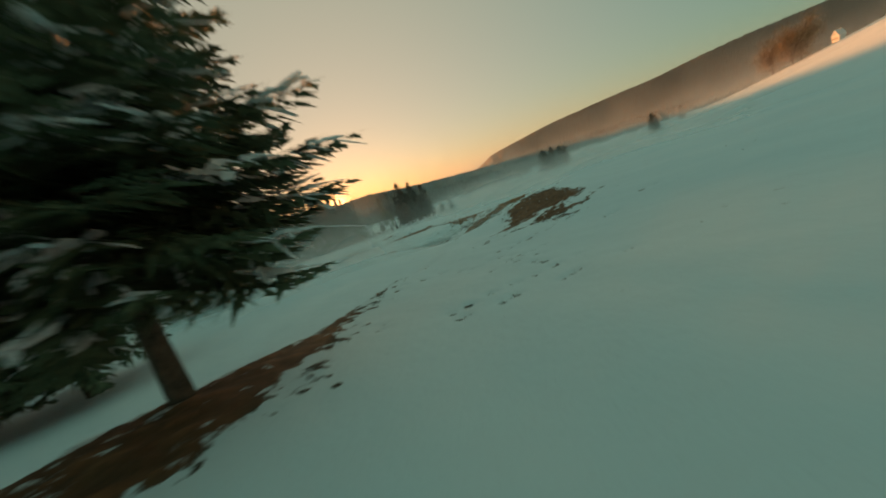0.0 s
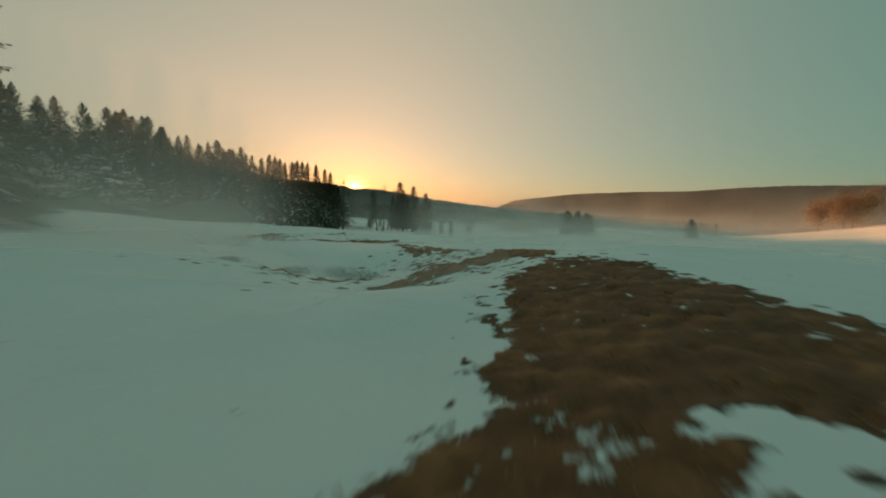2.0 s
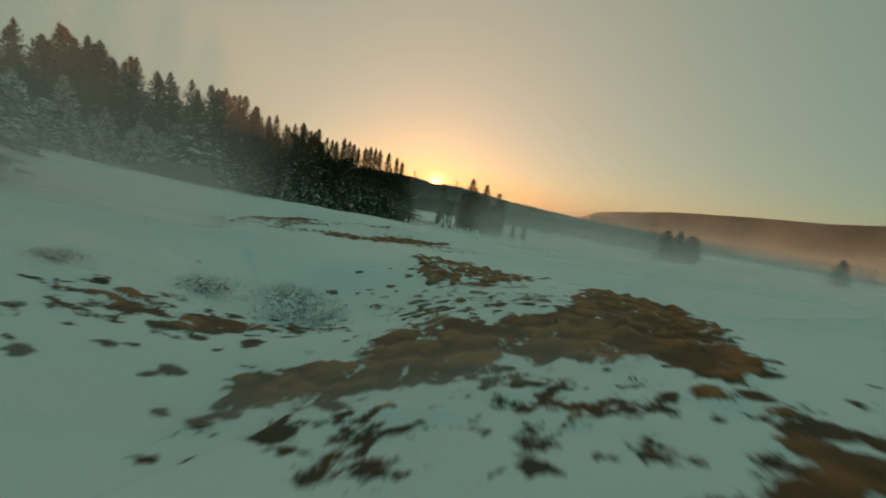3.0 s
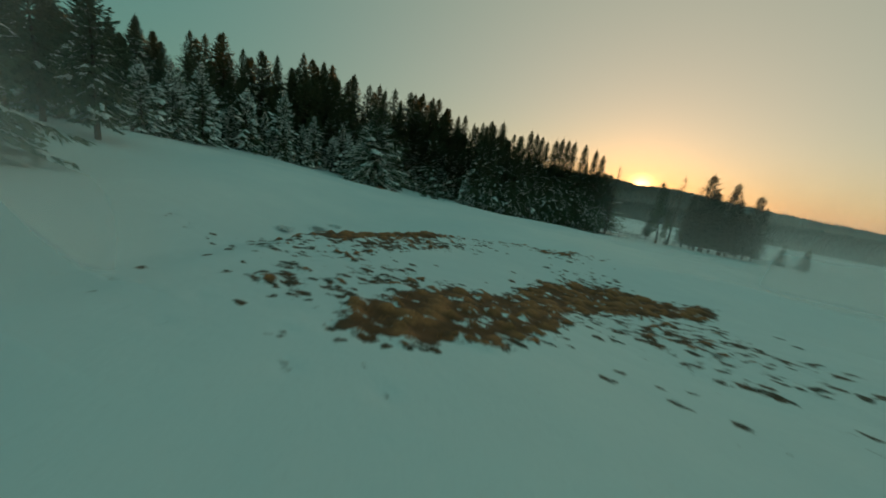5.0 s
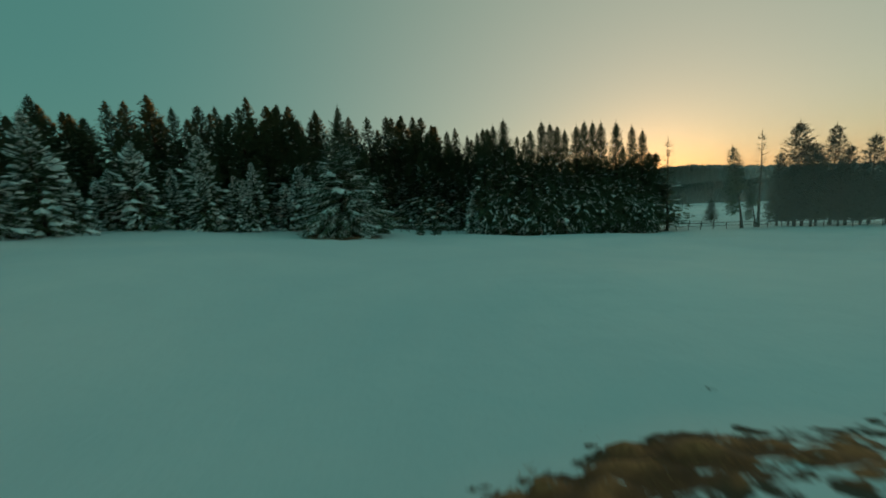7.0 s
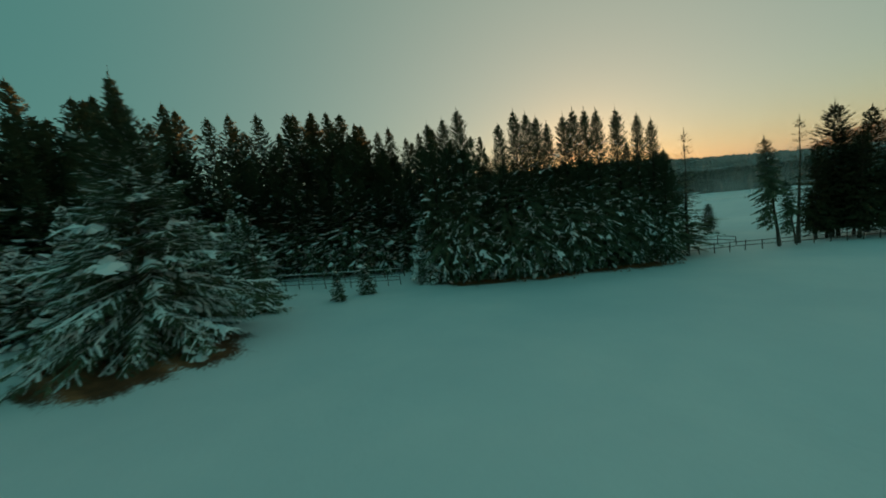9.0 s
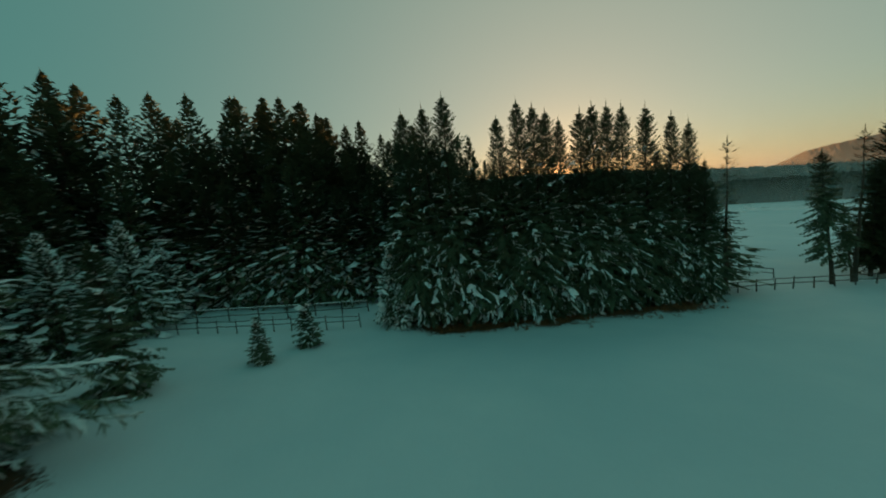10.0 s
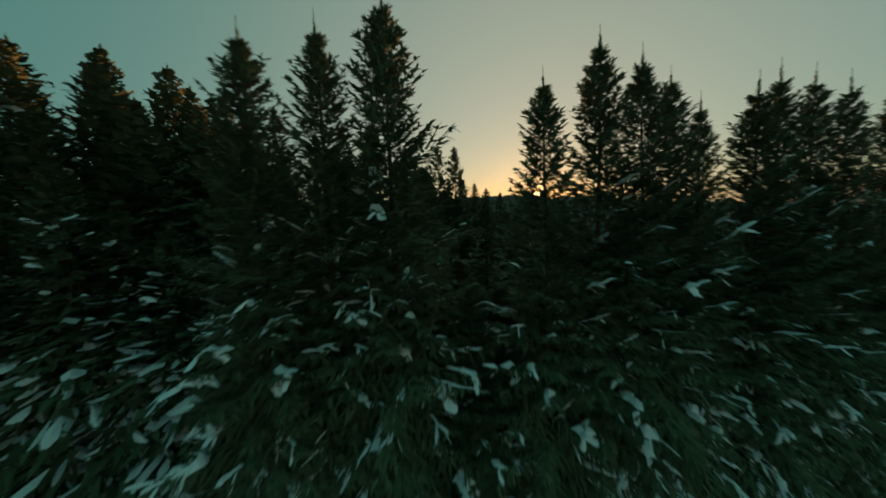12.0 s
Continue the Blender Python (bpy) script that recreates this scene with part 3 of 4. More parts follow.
def build_ground():
    xs, ys = axis(-22, 11, 0.13, 4200), axis(0.5, 58, 0.13, 4200)
    X, Y = np.meshgrid(xs, ys)
    B = bare(X, Y)
    Z = land(X, Y) + waves(X, Y) * np.exp(-((X + 20) ** 2 + (Y - 50) ** 2) / 2e4)
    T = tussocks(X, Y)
    rough = np.sin(7.3 * X + 2 * np.sin(3.1 * Y)) * np.sin(6.1 * Y + 1.7 * np.sin(4.3 * X))
    Z = Z - 0.05 * B + 0.035 * rough * B + 0.14 * T + 0.05 * clumps(X, Y, np.clip(1.7 * thaw(X, Y), 0, 0.75))
    for fx, fy, s in STEPS:
        Z = Z - 0.035 * np.exp(-(((X - fx) / 0.16) ** 2 + ((Y - fy) / 0.13) ** 2))
    nx, ny = len(xs), len(ys)
    verts = np.stack([X, Y, Z], -1).reshape(-1, 3)
    i = (np.arange(ny - 1)[:, None] * nx + np.arange(nx - 1)[None]).ravel()
    faces = np.stack([i, i + 1, i + nx + 1, i + nx], -1)
    me = bpy.data.meshes.new("ground")
    me.vertices.add(len(verts))
    me.vertices.foreach_set("co", verts.ravel())
    me.loops.add(faces.size)
    me.loops.foreach_set("vertex_index", faces.ravel())
    me.polygons.add(len(faces))
    me.polygons.foreach_set("loop_start", np.arange(len(faces)) * 4)
    me.polygons.foreach_set("use_smooth", np.ones(len(faces), bool))
    me.update(calc_edges=True)
    me.attributes.new("bare", "FLOAT", "POINT").data.foreach_set("value", B.ravel())
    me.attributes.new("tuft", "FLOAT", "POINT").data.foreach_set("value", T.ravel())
    me.attributes.new("matted", "FLOAT", "POINT").data.foreach_set("value", np.maximum(ease((thaw(X, Y) - 0.34) / 0.3), ease(T * 2.5)).ravel())
    me.materials.append(ground_material())
    return tagged(new("ground", me), "rolling snow-covered meadow with patches of brown grass", "snowy ground", kind="structure")


build_ground()


# ---------------------------------------------------------------- hills on the horizon
def ridge(name, label, mat, profile, distance, foot, rough, seed, step=0.12):
    """A wooded ridge round the place: the profile gives bearing and height in degrees."""
    rng = random.Random(seed)
    bearings = np.arange(profile[0][0], profile[-1][0] + 0.001, step)
    crest = np.interp(bearings, [p[0] for p in profile], [p[1] for p in profile])
    verts, faces, rows = [], [], 15
    for i, (b, c) in enumerate(zip(bearings, crest)):
        tall = 9 + distance * math.tan(radians(c))
        for j in range(rows):
            f = j / (rows - 2)
            r = distance * (1 - foot * (1 - f)) if j < rows - 1 else distance * 1.25
            lift = ease(f) ** 0.8 if j < rows - 1 else 0.0
            base = -14
            z = base + (tall - base) * float(lift)
            if 0 < j < rows - 1:
                z += rough * rng.uniform(-0.5, 1.0) * (0.35 + 0.65 * f) + rough * 1.5 * math.sin(b * 2.3 + seed) * math.sin(b * 0.9 + f * 3) * (1 - f)
            w = radians(b + rng.uniform(-0.04, 0.04) * step)
            verts.append((math.sin(w) * r, math.cos(w) * r, z))
        if i:
            for j in range(rows - 1):
                a = (i - 1) * rows + j
                faces.append((a, a + rows, a + rows + 1, a + 1))
    return tagged(new(name, mesh_of(name, verts, faces, mat)), label, "hill", kind="structure")


HILL_NEAR = wood_on_hill("woods_near", (0.02, 0.026, 0.018), (0.05, 0.05, 0.035), 0.25)
HILL_FAR = wood_on_hill("woods_far", (0.03, 0.035, 0.03), (0.07, 0.065, 0.055), 0.08)
ridge("backdrop_ridge", "low dark wooded ridge under the setting sun", HILL_NEAR,
      [(-110, 1.5), (-70, 2.0), (-40, 2.6), (-22, 2.5), (-17.6, 2.05), (-16.6, 1.8), (-15, 1.9), (-12, 1.9), (-8, 1.3), (-5, 0.9), (0, 0.45), (6.5, -0.1), (20, -0.3), (40, -0.9), (60, -1.2)], 700, 0.35, 2.6, 3)
ridge("backdrop_wood", "dark belt of wood beyond the snowy fields", HILL_NEAR,
      [(-40, -0.9), (-30, -0.45), (-6, -0.45), (0, -0.65), (8, -0.75), (12, -2.0)], 310, 0.05, 1.3, 7)
ridge("backdrop_hill", "long wooded hill in evening haze", HILL_FAR,
      [(3, -0.6), (6.5, 0.0), (9, 1.2), (11, 1.6), (14, 2.0), (18, 2.6), (22, 2.9), (27, 3.2), (33, 3.4), (38, 3.9), (42, 4.15), (50, 4.15), (54, 4.4), (70, 4.6), (100, 3.6), (140, 2.6), (180, 2.2), (255, 2.0)], 1600, 0.5, 1.6, 5, 0.2)

# ---------------------------------------------------------------- trees
rng = random.Random(11)
ROW = [conifer("spruce", "tall dark spruce with snow hanging on its lower limbs", 20 + i, h, r, 0.25, 0.36, 9, 13, 4, 0.8, s, 0.04, 1.3, belly=0.66, width=0.036, group="row of spruces", flakes=1.1, lift=0.85, spike=0.045, skirt=0.42) for i, (h, r, s) in enumerate([(17.0, 3.0, 0.62), (17.6, 2.8, 0.62), (16.6, 3.1, 0.58), (17.0, 2.8, 0.5)])]
FOREST = [conifer("spruce", "tall dark forest spruce with snow on its lower limbs", 40 + i, 20.0, r, 0.6, 0.46, 9, 6, 1, 0.8, 0.74, 0.03, 1.1, belly=0.86, width=0.2, group="forest spruces", flakes=2.0, lift=0.6, spike=0.025) for i, r in enumerate((5.0, 5.5, 4.6))]
DEEP = [conifer("spruce", "dark spruce deep in the wood", 50 + i, 20.0, r, 2.5, 0.5, 8, 5, 1, 0.6, 0.2, 0.03, 0.9, belly=0.84, width=0.27, group="forest spruces", flakes=1.8, lift=0.6, spike=0.025) for i, r in enumerate((5.0, 5.6))]
WHITE = [conifer("spruce", "broad spruce laden with snow at the edge of the wood", 60 + i, h, r, 0.1, 0.4, 8, 6, 2, 2.2, 0.95, 0.05, 1.1, belly=0.85, width=0.06, group="snowy spruces", flakes=2.0, frost=0.12) for i, (h, r) in enumerate([(9.0, 3.0), (11.0, 3.2)])]

# the row that stands out into the field
stood = set()


def tree_from(protos, k, x, y, turn=0.0, size=1.0, wide=1.0, sink=0.05):
    ob = protos[k % len(protos)]
    if ob.name in stood:
        return place(ob, x, y, turn, size, wide, sink)
    stood.add(ob.name)
    return stand(ob, x, y, turn, size, wide, sink)


ROW_HEIGHTS = (16.8, 17.4, 18.3, 16.4, 17.8, 17.4, 17.0, 16.4, 17.0, 17.6, 17.5, 17.3, 17.2)
ROW_SPOTS = ((-52.6, 91.6), (-51.6, 93.0), (-50.4, 94.2), (-46.9, 96.5), (-45.7, 97.9), (-44.7, 98.7), (-44.0, 99.7), (-43.2, 100.6), (-41.7, 101.5), (-41.0, 102.6), (-40.0, 103.4), (-39.0, 104.1), (-37.4, 105.9))
for i, ((x, y), h) in enumerate(zip(ROW_SPOTS, ROW_HEIGHTS)):
    k = i % 3 if i < 8 else 3
    tree_from(ROW, k, x, y, rng.uniform(0, 6.28), (h + 1.0) / (17.0, 17.6, 16.6, 17.0)[k], rng.uniform(0.9, 1.05))
for i, (x, y, h) in enumerate(((-35.6, 107.4, 17.4), (-34.4, 108.3, 16.6), (-33.3, 107.7, 13.0), (-32.7, 108.5, 11.0), (-48.6, 95.2, 12.0), (-36.6, 106.4, 14.5), (-54.0, 91.0, 10.5))):
    tree_from(ROW, 3 if x > -40 else i, x, y, rng.uniform(0, 6.28), h / 17.0, 0.85 if x > -40 else 1.15)

for i in range(18):
    f = (i + rng.uniform(0.2, 0.8)) / 15
    tree_from(DEEP, i, -53.5 + 17.0 * f, 95.0 + 15.5 * f, rng.uniform(0, 6.28), rng.uniform(0.58, 0.66), 1.7)

for i, (x, y, h) in enumerate(((-60.7, 115.3, 20.2), (-62.0, 114.4, 20.4), (-65.1, 127.9, 18.6), (-63.8, 128.7, 18.0), (-62.2, 129.6, 17.4), (-66.4, 126.6, 19.2))):
    tree_from(DEEP, i, x, y, 1.7 * i, h / 20.0, 0.85)

# the dark wood behind
BEYOND = [(-44, 119), (-52, 128), (-66, 140), (-90, 150)]
FRONT = [(-52, 8), (-50, 20), (-50, 32), (-56, 42), (-60, 52), (-63, 62), (-68, 72), (-75, 77.5), (-70.5, 86), (-63, 94.5), (-58, 103), (-54, 112), (-50, 122)]
TALL = [(-74, -25), (-82, 0), (-89, 25), (-92, 46), (-87, 58), (-80, 70), (-84, 82), (-82, 88), (-77, 92), (-73, 100), (-72, 110), (-64, 121)]


def along(line, s):
    """A point at the share s of a line, and the way square to it on its left."""
    lengths = [math.dist(a, b) for a, b in zip(line, line[1:])]
    d = s * sum(lengths)
    for (a, b), n in zip(zip(line, line[1:]), lengths):
        if d <= n:
            break
        d -= n
    f = min(1.0, d / n)
    return a[0] + (b[0] - a[0]) * f, a[1] + (b[1] - a[1]) * f, -(b[1] - a[1]) / n, (b[0] - a[0]) / n


for protos, line, back, count, low, high, wide in ((FOREST, FRONT, 2.0, 40, 9.0, 13.0, 1.45), (DEEP, FRONT, 6.0, 40, 12.5, 16.5, 1.25), (FOREST, TALL, 0.0, 46, 19.0, 23.0, 1.15),
                                                   (DEEP, FRONT, 11.0, 28, 14.0, 17.5, 1.3), (DEEP, TALL, 5.0, 44, 19.0, 23.5, 1.1), (DEEP, TALL, 10.5, 26, 19.5, 24.0, 1.2), (DEEP, BEYOND, 1.0, 18, 11.0, 13.5, 1.5), (DEEP, BEYOND, 7.0, 16, 11.5, 14.5, 1.4)):
    for i in range(count):
        x, y, nx, ny = along(line, (i + rng.uniform(0.12, 0.88)) / count)
        d = back + rng.uniform(-1.8, 1.8)
        low_edge = 0.7 if line is FRONT and y < 62 else 0.85 if line is TALL and y < 45 else 1.0
        tree_from(protos, rng.randrange(len(protos)), x + nx * d, y + ny * d, rng.uniform(0, 6.28), low_edge * (rng.uniform(low, high) + 3.6 * float(bump(y, 0, 90, 0, 13, 1))) / 20.0, wide * rng.uniform(0.85, 1.1))
for i in range(36):
    x, y, nx, ny = along(FRONT, 0.08 + 0.52 * (i + rng.random()) / 36)
    d = rng.uniform(-3.6, 0.2)
    tree_from(WHITE, rng.randrange(2), x + nx * d, y + ny * d, rng.uniform(0, 6.28), rng.uniform(0.5, 0.95), rng.uniform(0.95, 1.2))
for i in range(16):
    x, y, nx, ny = along([(-77, 75), (-72.6, 82), (-67, 88.6), (-60.5, 94.5)], (i + rng.random()) / 16)
    tree_from(FOREST, i, x + nx * 2.8, y + ny * 2.8, rng.uniform(0, 6.28), rng.uniform(0.45, 0.7), 1.5)

# ---------------------------------------------------------------- single trees
near_tree = conifer("spruce", "old spruce with a bare foot of trunk and snowy limbs", 103, 13.5, 4.35, 2.2, 0.21, 13, 21, 4, 0.95, 0.75, 0.0, 0.55, belly=0.55, width=0.045, group="single trees", flakes=1.2, lean=0.03, lift=0.9)
stand(near_tree, -7.3, 3.9, -0.25, sink=0.1)
side_tree = conifer("spruce", "dark spruce with low snowy limbs beside a bank", 82, 14.0, 4.2, 1.5, 0.3, 10, 14, 4, 0.7, 0.85, 0.0, 0.9, belly=0.6, width=0.06, group="single trees", flakes=1.1)
stand(side_tree, -18.0, 11.0, 2.6)
place(side_tree, -20.0, 8.0, 4.1, 1.05, 1.0, 0.3)
big_tree = conifer("spruce", "tall lone spruce at the edge of the meadow", 83, 14.8, 5.4, 0.3, 0.34, 11, 16, 3, 0.6, 0.4, 0.03, 1.0, belly=0.85, width=0.075, group="single trees", lean=0.08)
stand(big_tree, -24.5, 29.4, 0.0)
place(big_tree, -28.6, 28.0, 2.0, 0.56, 1.2)
place(big_tree, -32.5, 28.0, 4.0, 0.62, 1.2)
snow_tree = conifer("spruce", "broad old spruce bowed under thick snow", 84, 14.8, 7.8, 0.3, 0.42, 10, 22, 4, 0.8, 1.0, 0.05, 0.95, belly=1.3, width=0.036, group="single trees", flakes=1.25, lean=0.08, patchy=0.2, pads=1.5, frost=0.42, lift=0.7)
stand(snow_tree, -54.7, 66.5, 0.69, 1.06)
mid_tree = conifer("spruce", "middling spruce dusted with snow", 85, 8.2, 2.1, 0.15, 0.32, 8, 10, 3, 1.1, 0.6, 0.05, 1.1, belly=0.85, width=0.05, group="single trees")
stand(mid_tree, -57.2, 73.6)
young = conifer("young_spruce", "young spruce dusted with snow standing in the field", 86, 3.0, 0.95, 0.1, 0.2, 7, 7, 3, 1.6, 0.7, 0.05, 0.8, belly=0.9, width=0.04, group="young spruces")
stand(young, -56.0, 79.7, 0.3)
place(young, -56.4, 83.2, 2.0, 1.08, 1.15)
for x, y, size in ((-54.6, 90.2, 0.75), (-55.8, 91.6, 0.6), (-53.2, 89.6, 0.45)):
    tree_from(WHITE, 0, x, y, x, size, 1.0)
for x, y, size in ((-4.4, 137.0, 1.45), (-0.7, 136.4, 1.6), (-60.5, 64.5, 0.7), (-63.5, 71.0, 0.9)):
    place(young, x, y, x, size, 1.0)
edge_tree = conifer("spruce", "dark spruce with a bare trunk foot at the wood's edge", 89, 11.0, 2.7, 1.5, 0.34, 8, 9, 3, 0.6, 0.6, 0.05, 1.1, belly=0.7, width=0.07, group="single trees", flakes=1.6)
stand(edge_tree, -38.2, 34.6, 0.4)
for x, y, size in ((-42.2, 31.8, 1.05), (-44.0, 30.0, 0.95)):
    place(edge_tree, x, y, x, size)

pine = conifer("pine", "slender pine with a thin ragged crown", 87, 15.0, 1.6, 6.0, 0.6, 5, 8, 2, 0.1, 0.0, 0.3, 0.6, PINE_NEEDLES, 0.45, 0.04, group="pines", lift=0.5)
stand(pine, -31.6, 111.0)
place(pine, -21.5, 118.9, 1.2, 1.0)
leaning = conifer("pine", "leaning pine with a bare trunk and bushy crown", 88, 13.2, 1.9, 6.4, 0.36, 8, 10, 3, 0.1, 0.0, 0.05, 1.2, NEEDLES, 0.6, 0.06, group="pines", lean=-0.13, lift=0.5, skirt=0.9, low_side=3.0)
stand(leaning, -23.2, 117.7, 0.58)
place(leaning, -21.7, 118.6, 0.4, 0.6, 1.1)
CLUMP = [conifer("pine", "dense dark pine at the end of the field", 90 + i, 16.0, r, 1.9, 0.46, 9, 8, 2, 0.3, 0.05, 0.05, 0.8, PINE_NEEDLES, 0.58, 0.12, group="pines", lift=0.5) for i, r in enumerate((4.0, 3.5))]
for i, (x, y, h) in enumerate(((-17.8, 125.0, 16.8), (-14.0, 129.3, 16.2), (-10.0, 131.2, 14.2), (-19.6, 122.2, 12.0), (-16.0, 123.0, 13.0), (-12.5, 127.0, 12.5), (-8.5, 129.5, 11.5), (-15.5, 127.5, 12.0), (-18.4, 124.0, 10.0), (-13.2, 126.0, 10.5), (-11.0, 128.2, 10.0), (-17.0, 126.5, 14.0))):
    tree_from(CLUMP, i, x, y, i * 1.3, h / 16.0, 0.95)
for i, (x, y, h) in enumerate(((37.0, 127.0, 9.0), (42.0, 132.0, 9.5), (46.5, 136.0, 9.0), (50.0, 141.0, 8.5), (40.0, 134.0, 8.0), (92.0, 150.0, 9.0), (96.0, 154.0, 8.0), (150.0, 215.0, 9.0), (-62.0, 255.0, 8.5), (-30.0, 135.0, 5.0), (-75.0, 300.0, 8.0), (20.0, 300.0, 7.0))):
    tree_from(CLUMP, i, x, y, i * 0.7, h / 16.0, 1.6)


# ---------------------------------------------------------------- bare trees by the cottage
def leafless(seed, height, spread):
    rng = random.Random(seed)
    tree = thing("broadleaf_tree", "big leafless broadleaf tree with russet twigs in the evening sun", "tree", "trees by the cottage")
    v, f = [], []

    def limb(a, b, r0, r1):
        tv, tf = tube([a, (Vector(a) + Vector(b)) / 2 + Vector((rng.uniform(-0.2, 0.2), rng.uniform(-0.2, 0.2), 0.1)), b], [r0, (r0 + r1) / 2, r1], 5)
        n = len(v)
        v.extend(tv)
        f.extend(tuple(k + n for k in face) for face in tf)

    top = Vector((0, 0, height * 0.5))
    limb((0, 0, -0.2), top, 0.28, 0.2)
    twigs = Blades()
    for i in range(46):
        az, up = rng.uniform(0, 6.28), rng.uniform(0.0, 1.0)
        start = top * rng.uniform(0.2, 1.0)
        end = start + Vector((math.cos(az) * spread * rng.uniform(0.4, 1), math.sin(az) * spread * rng.uniform(0.4, 1), height * (0.55 * up - 0.08)))
        limb(start, end, 0.12, 0.03)
        for j in range(150):
            c = start.lerp(end, rng.uniform(0.3, 1.05)) + Vector((rng.gauss(0, 1.1), rng.gauss(0, 1.1), rng.gauss(0, 1.0)))
            d = Vector((rng.gauss(0, 1), rng.gauss(0, 1), rng.gauss(0.6, 0.8))).normalized()
            twigs.leaf(c, d, d.cross(UP).normalized(), rng.uniform(0.6, 1.2), 0.06)
    piece("trunk", mesh_of("trunk", v, f, BARK), tree, "forked trunk and limbs")
    tagged(piece("crown", twigs.mesh("crown", RUSSET), tree, "haze of fine russet twigs"), kind="stuff")
    return tree


oak = leafless(5, 15.0, 5.5)
stand(oak, 213.0, 205.0, 0.0, 1.65)
for x, y, size in ((208.0, 217.0, 1.55), (203.0, 200.0, 1.4)):
    place(oak, x, y, x, size)


# ---------------------------------------------------------------- cottage
def box(bm, x0, y0, z0, x1, y1, z1):
    m = bmesh.ops.create_cube(bm, size=1.0)["verts"]
    bmesh.ops.scale(bm, vec=(x1 - x0, y1 - y0, z1 - z0), verts=m)
    bmesh.ops.translate(bm, vec=((x0 + x1) / 2, (y0 + y1) / 2, (z0 + z1) / 2), verts=m)


def cottage(x, y, turn):
    house = thing("cottage", "small white plastered cottage with a steep snowy roof", "house")
    bm = bmesh.new()
    outline = [(-3, 0), (3, 0), (3, 3.0), (0, 6.2), (-3, 3.0)]
    a = [bm.verts.new((px, -4.0, pz - 0.3 * (pz == 0))) for px, pz in outline]
    b = [bm.verts.new((px, 4.0, pz - 0.3 * (pz == 0))) for px, pz in outline]
    bm.faces.new(a)
    bm.faces.new(b[::-1])
    for i in range(5):
        bm.faces.new((a[i], b[i], b[(i + 1) % 5], a[(i + 1) % 5]))
    part("wall", bm, PLASTER, house, "white plaster")
    for s in (-1, 1):
        bm = bmesh.new()
        low, high = Vector((s * 3.5, 0, 2.55)), Vector((0, 0, 6.35))
        n = (high - low).cross(Vector((0, 1, 0))).normalized()
        n = n if n.z > 0 else -n
        c = [bm.verts.new(p + Vector((0, yy, 0)) + n * k) for k in (0.02, 0.3) for p, yy in ((low, -4.5), (high, -4.5), (high, 4.5), (low, 4.5))]
        for q in ((0, 1, 2, 3), (4, 5, 6, 7), (0, 1, 5, 4), (1, 2, 6, 5), (2, 3, 7, 6), (3, 0, 4, 7)):
            bm.faces.new([c[k] for k in q])
        bmesh.ops.recalc_face_normals(bm, faces=bm.faces)
        part("roof", bm, ROOF, house, "snow-covered roof slope")
    bm = bmesh.new()
    box(bm, 0.8, 1.0, 5.0, 1.5, 1.7, 7.0)
    part("chimney", bm, PLASTER, house)
    for wx, wz in ((-1.6, 1.5), (0, 1.5), (1.6, 1.5), (0, 4.2)):
        bm = bmesh.new()
        box(bm, wx - 0.5, -4.08, wz - 0.6, wx + 0.5, -4.0, wz + 0.6)
        w = part("window", bm, POST_WOOD, house, "wooden window frame")
        bm = bmesh.new()
        box(bm, wx - 0.4, -4.1, wz - 0.5, wx + 0.4, -4.04, wz + 0.5)
        part("pane", bm, DARK_GLASS, w, "dark glass")
    house.matrix_basis = pose(x, y, float(land(x, y)), 0, 0, turn) @ Matrix.Diagonal((0.72, 0.4, 0.9, 1))
    return house


cottage(232.0, 203.0, -100)


# ---------------------------------------------------------------- fences
def fence(label, line, gap, tall, rails, group, thick=0.06, jitter=0.08, seed=1, snowy=False):
    rng = random.Random(seed)
    whole = thing("fence", label, "fence", group)
    run = []
    total = sum(math.dist(a, b) for a, b in zip(line, line[1:]))
    count = max(2, round(total / gap) + 1)
    for i in range(count):
        x, y, _, _ = along(line, min(0.9999, i / (count - 1)))
        run.append(Vector((x, y, float(land(x, y)))))
    bm = bmesh.new()
    bmesh.ops.create_cone(bm, cap_ends=True, segments=7, radius1=thick, radius2=thick * 0.75, depth=tall + 0.3)
    me = bpy.data.meshes.new("post")
    bm.to_mesh(me)
    bm.free()
    me.materials.append(POST_WOOD)
    for p in run:
        ob = piece("post", me, whole)
        h = tall * rng.uniform(0.92, 1.08)
        ob.matrix_basis = Matrix.LocRotScale(p + UP * (h / 2 - 0.15), Euler((rng.uniform(-jitter, jitter), rng.uniform(-jitter, jitter), rng.uniform(0, 3))), (1, 1, h / tall))
    for a, b in zip(run, run[1:]):
        for share in rails:
            z = tall * share
            v, f = tube([a + UP * (z + rng.uniform(-0.05, 0.05)), (a + b) / 2 + UP * (z - 0.02), b + UP * (z + rng.uniform(-0.05, 0.05))], [thick * 0.7] * 3, 6)
            piece("rail", mesh_of("rail", v, f, POST_WOOD), whole)
            if snowy and share == rails[-1]:
                v, f = tube([p + UP * (z + thick * 0.75) for p in (a, (a + b) / 2, b)], [thick * 0.55, thick * 0.75, thick * 0.5], 6)
                piece("snow_cover", mesh_of("snow_cover", v, f, SNOW_ON), whole, "snow lying on the top rail")
    return whole


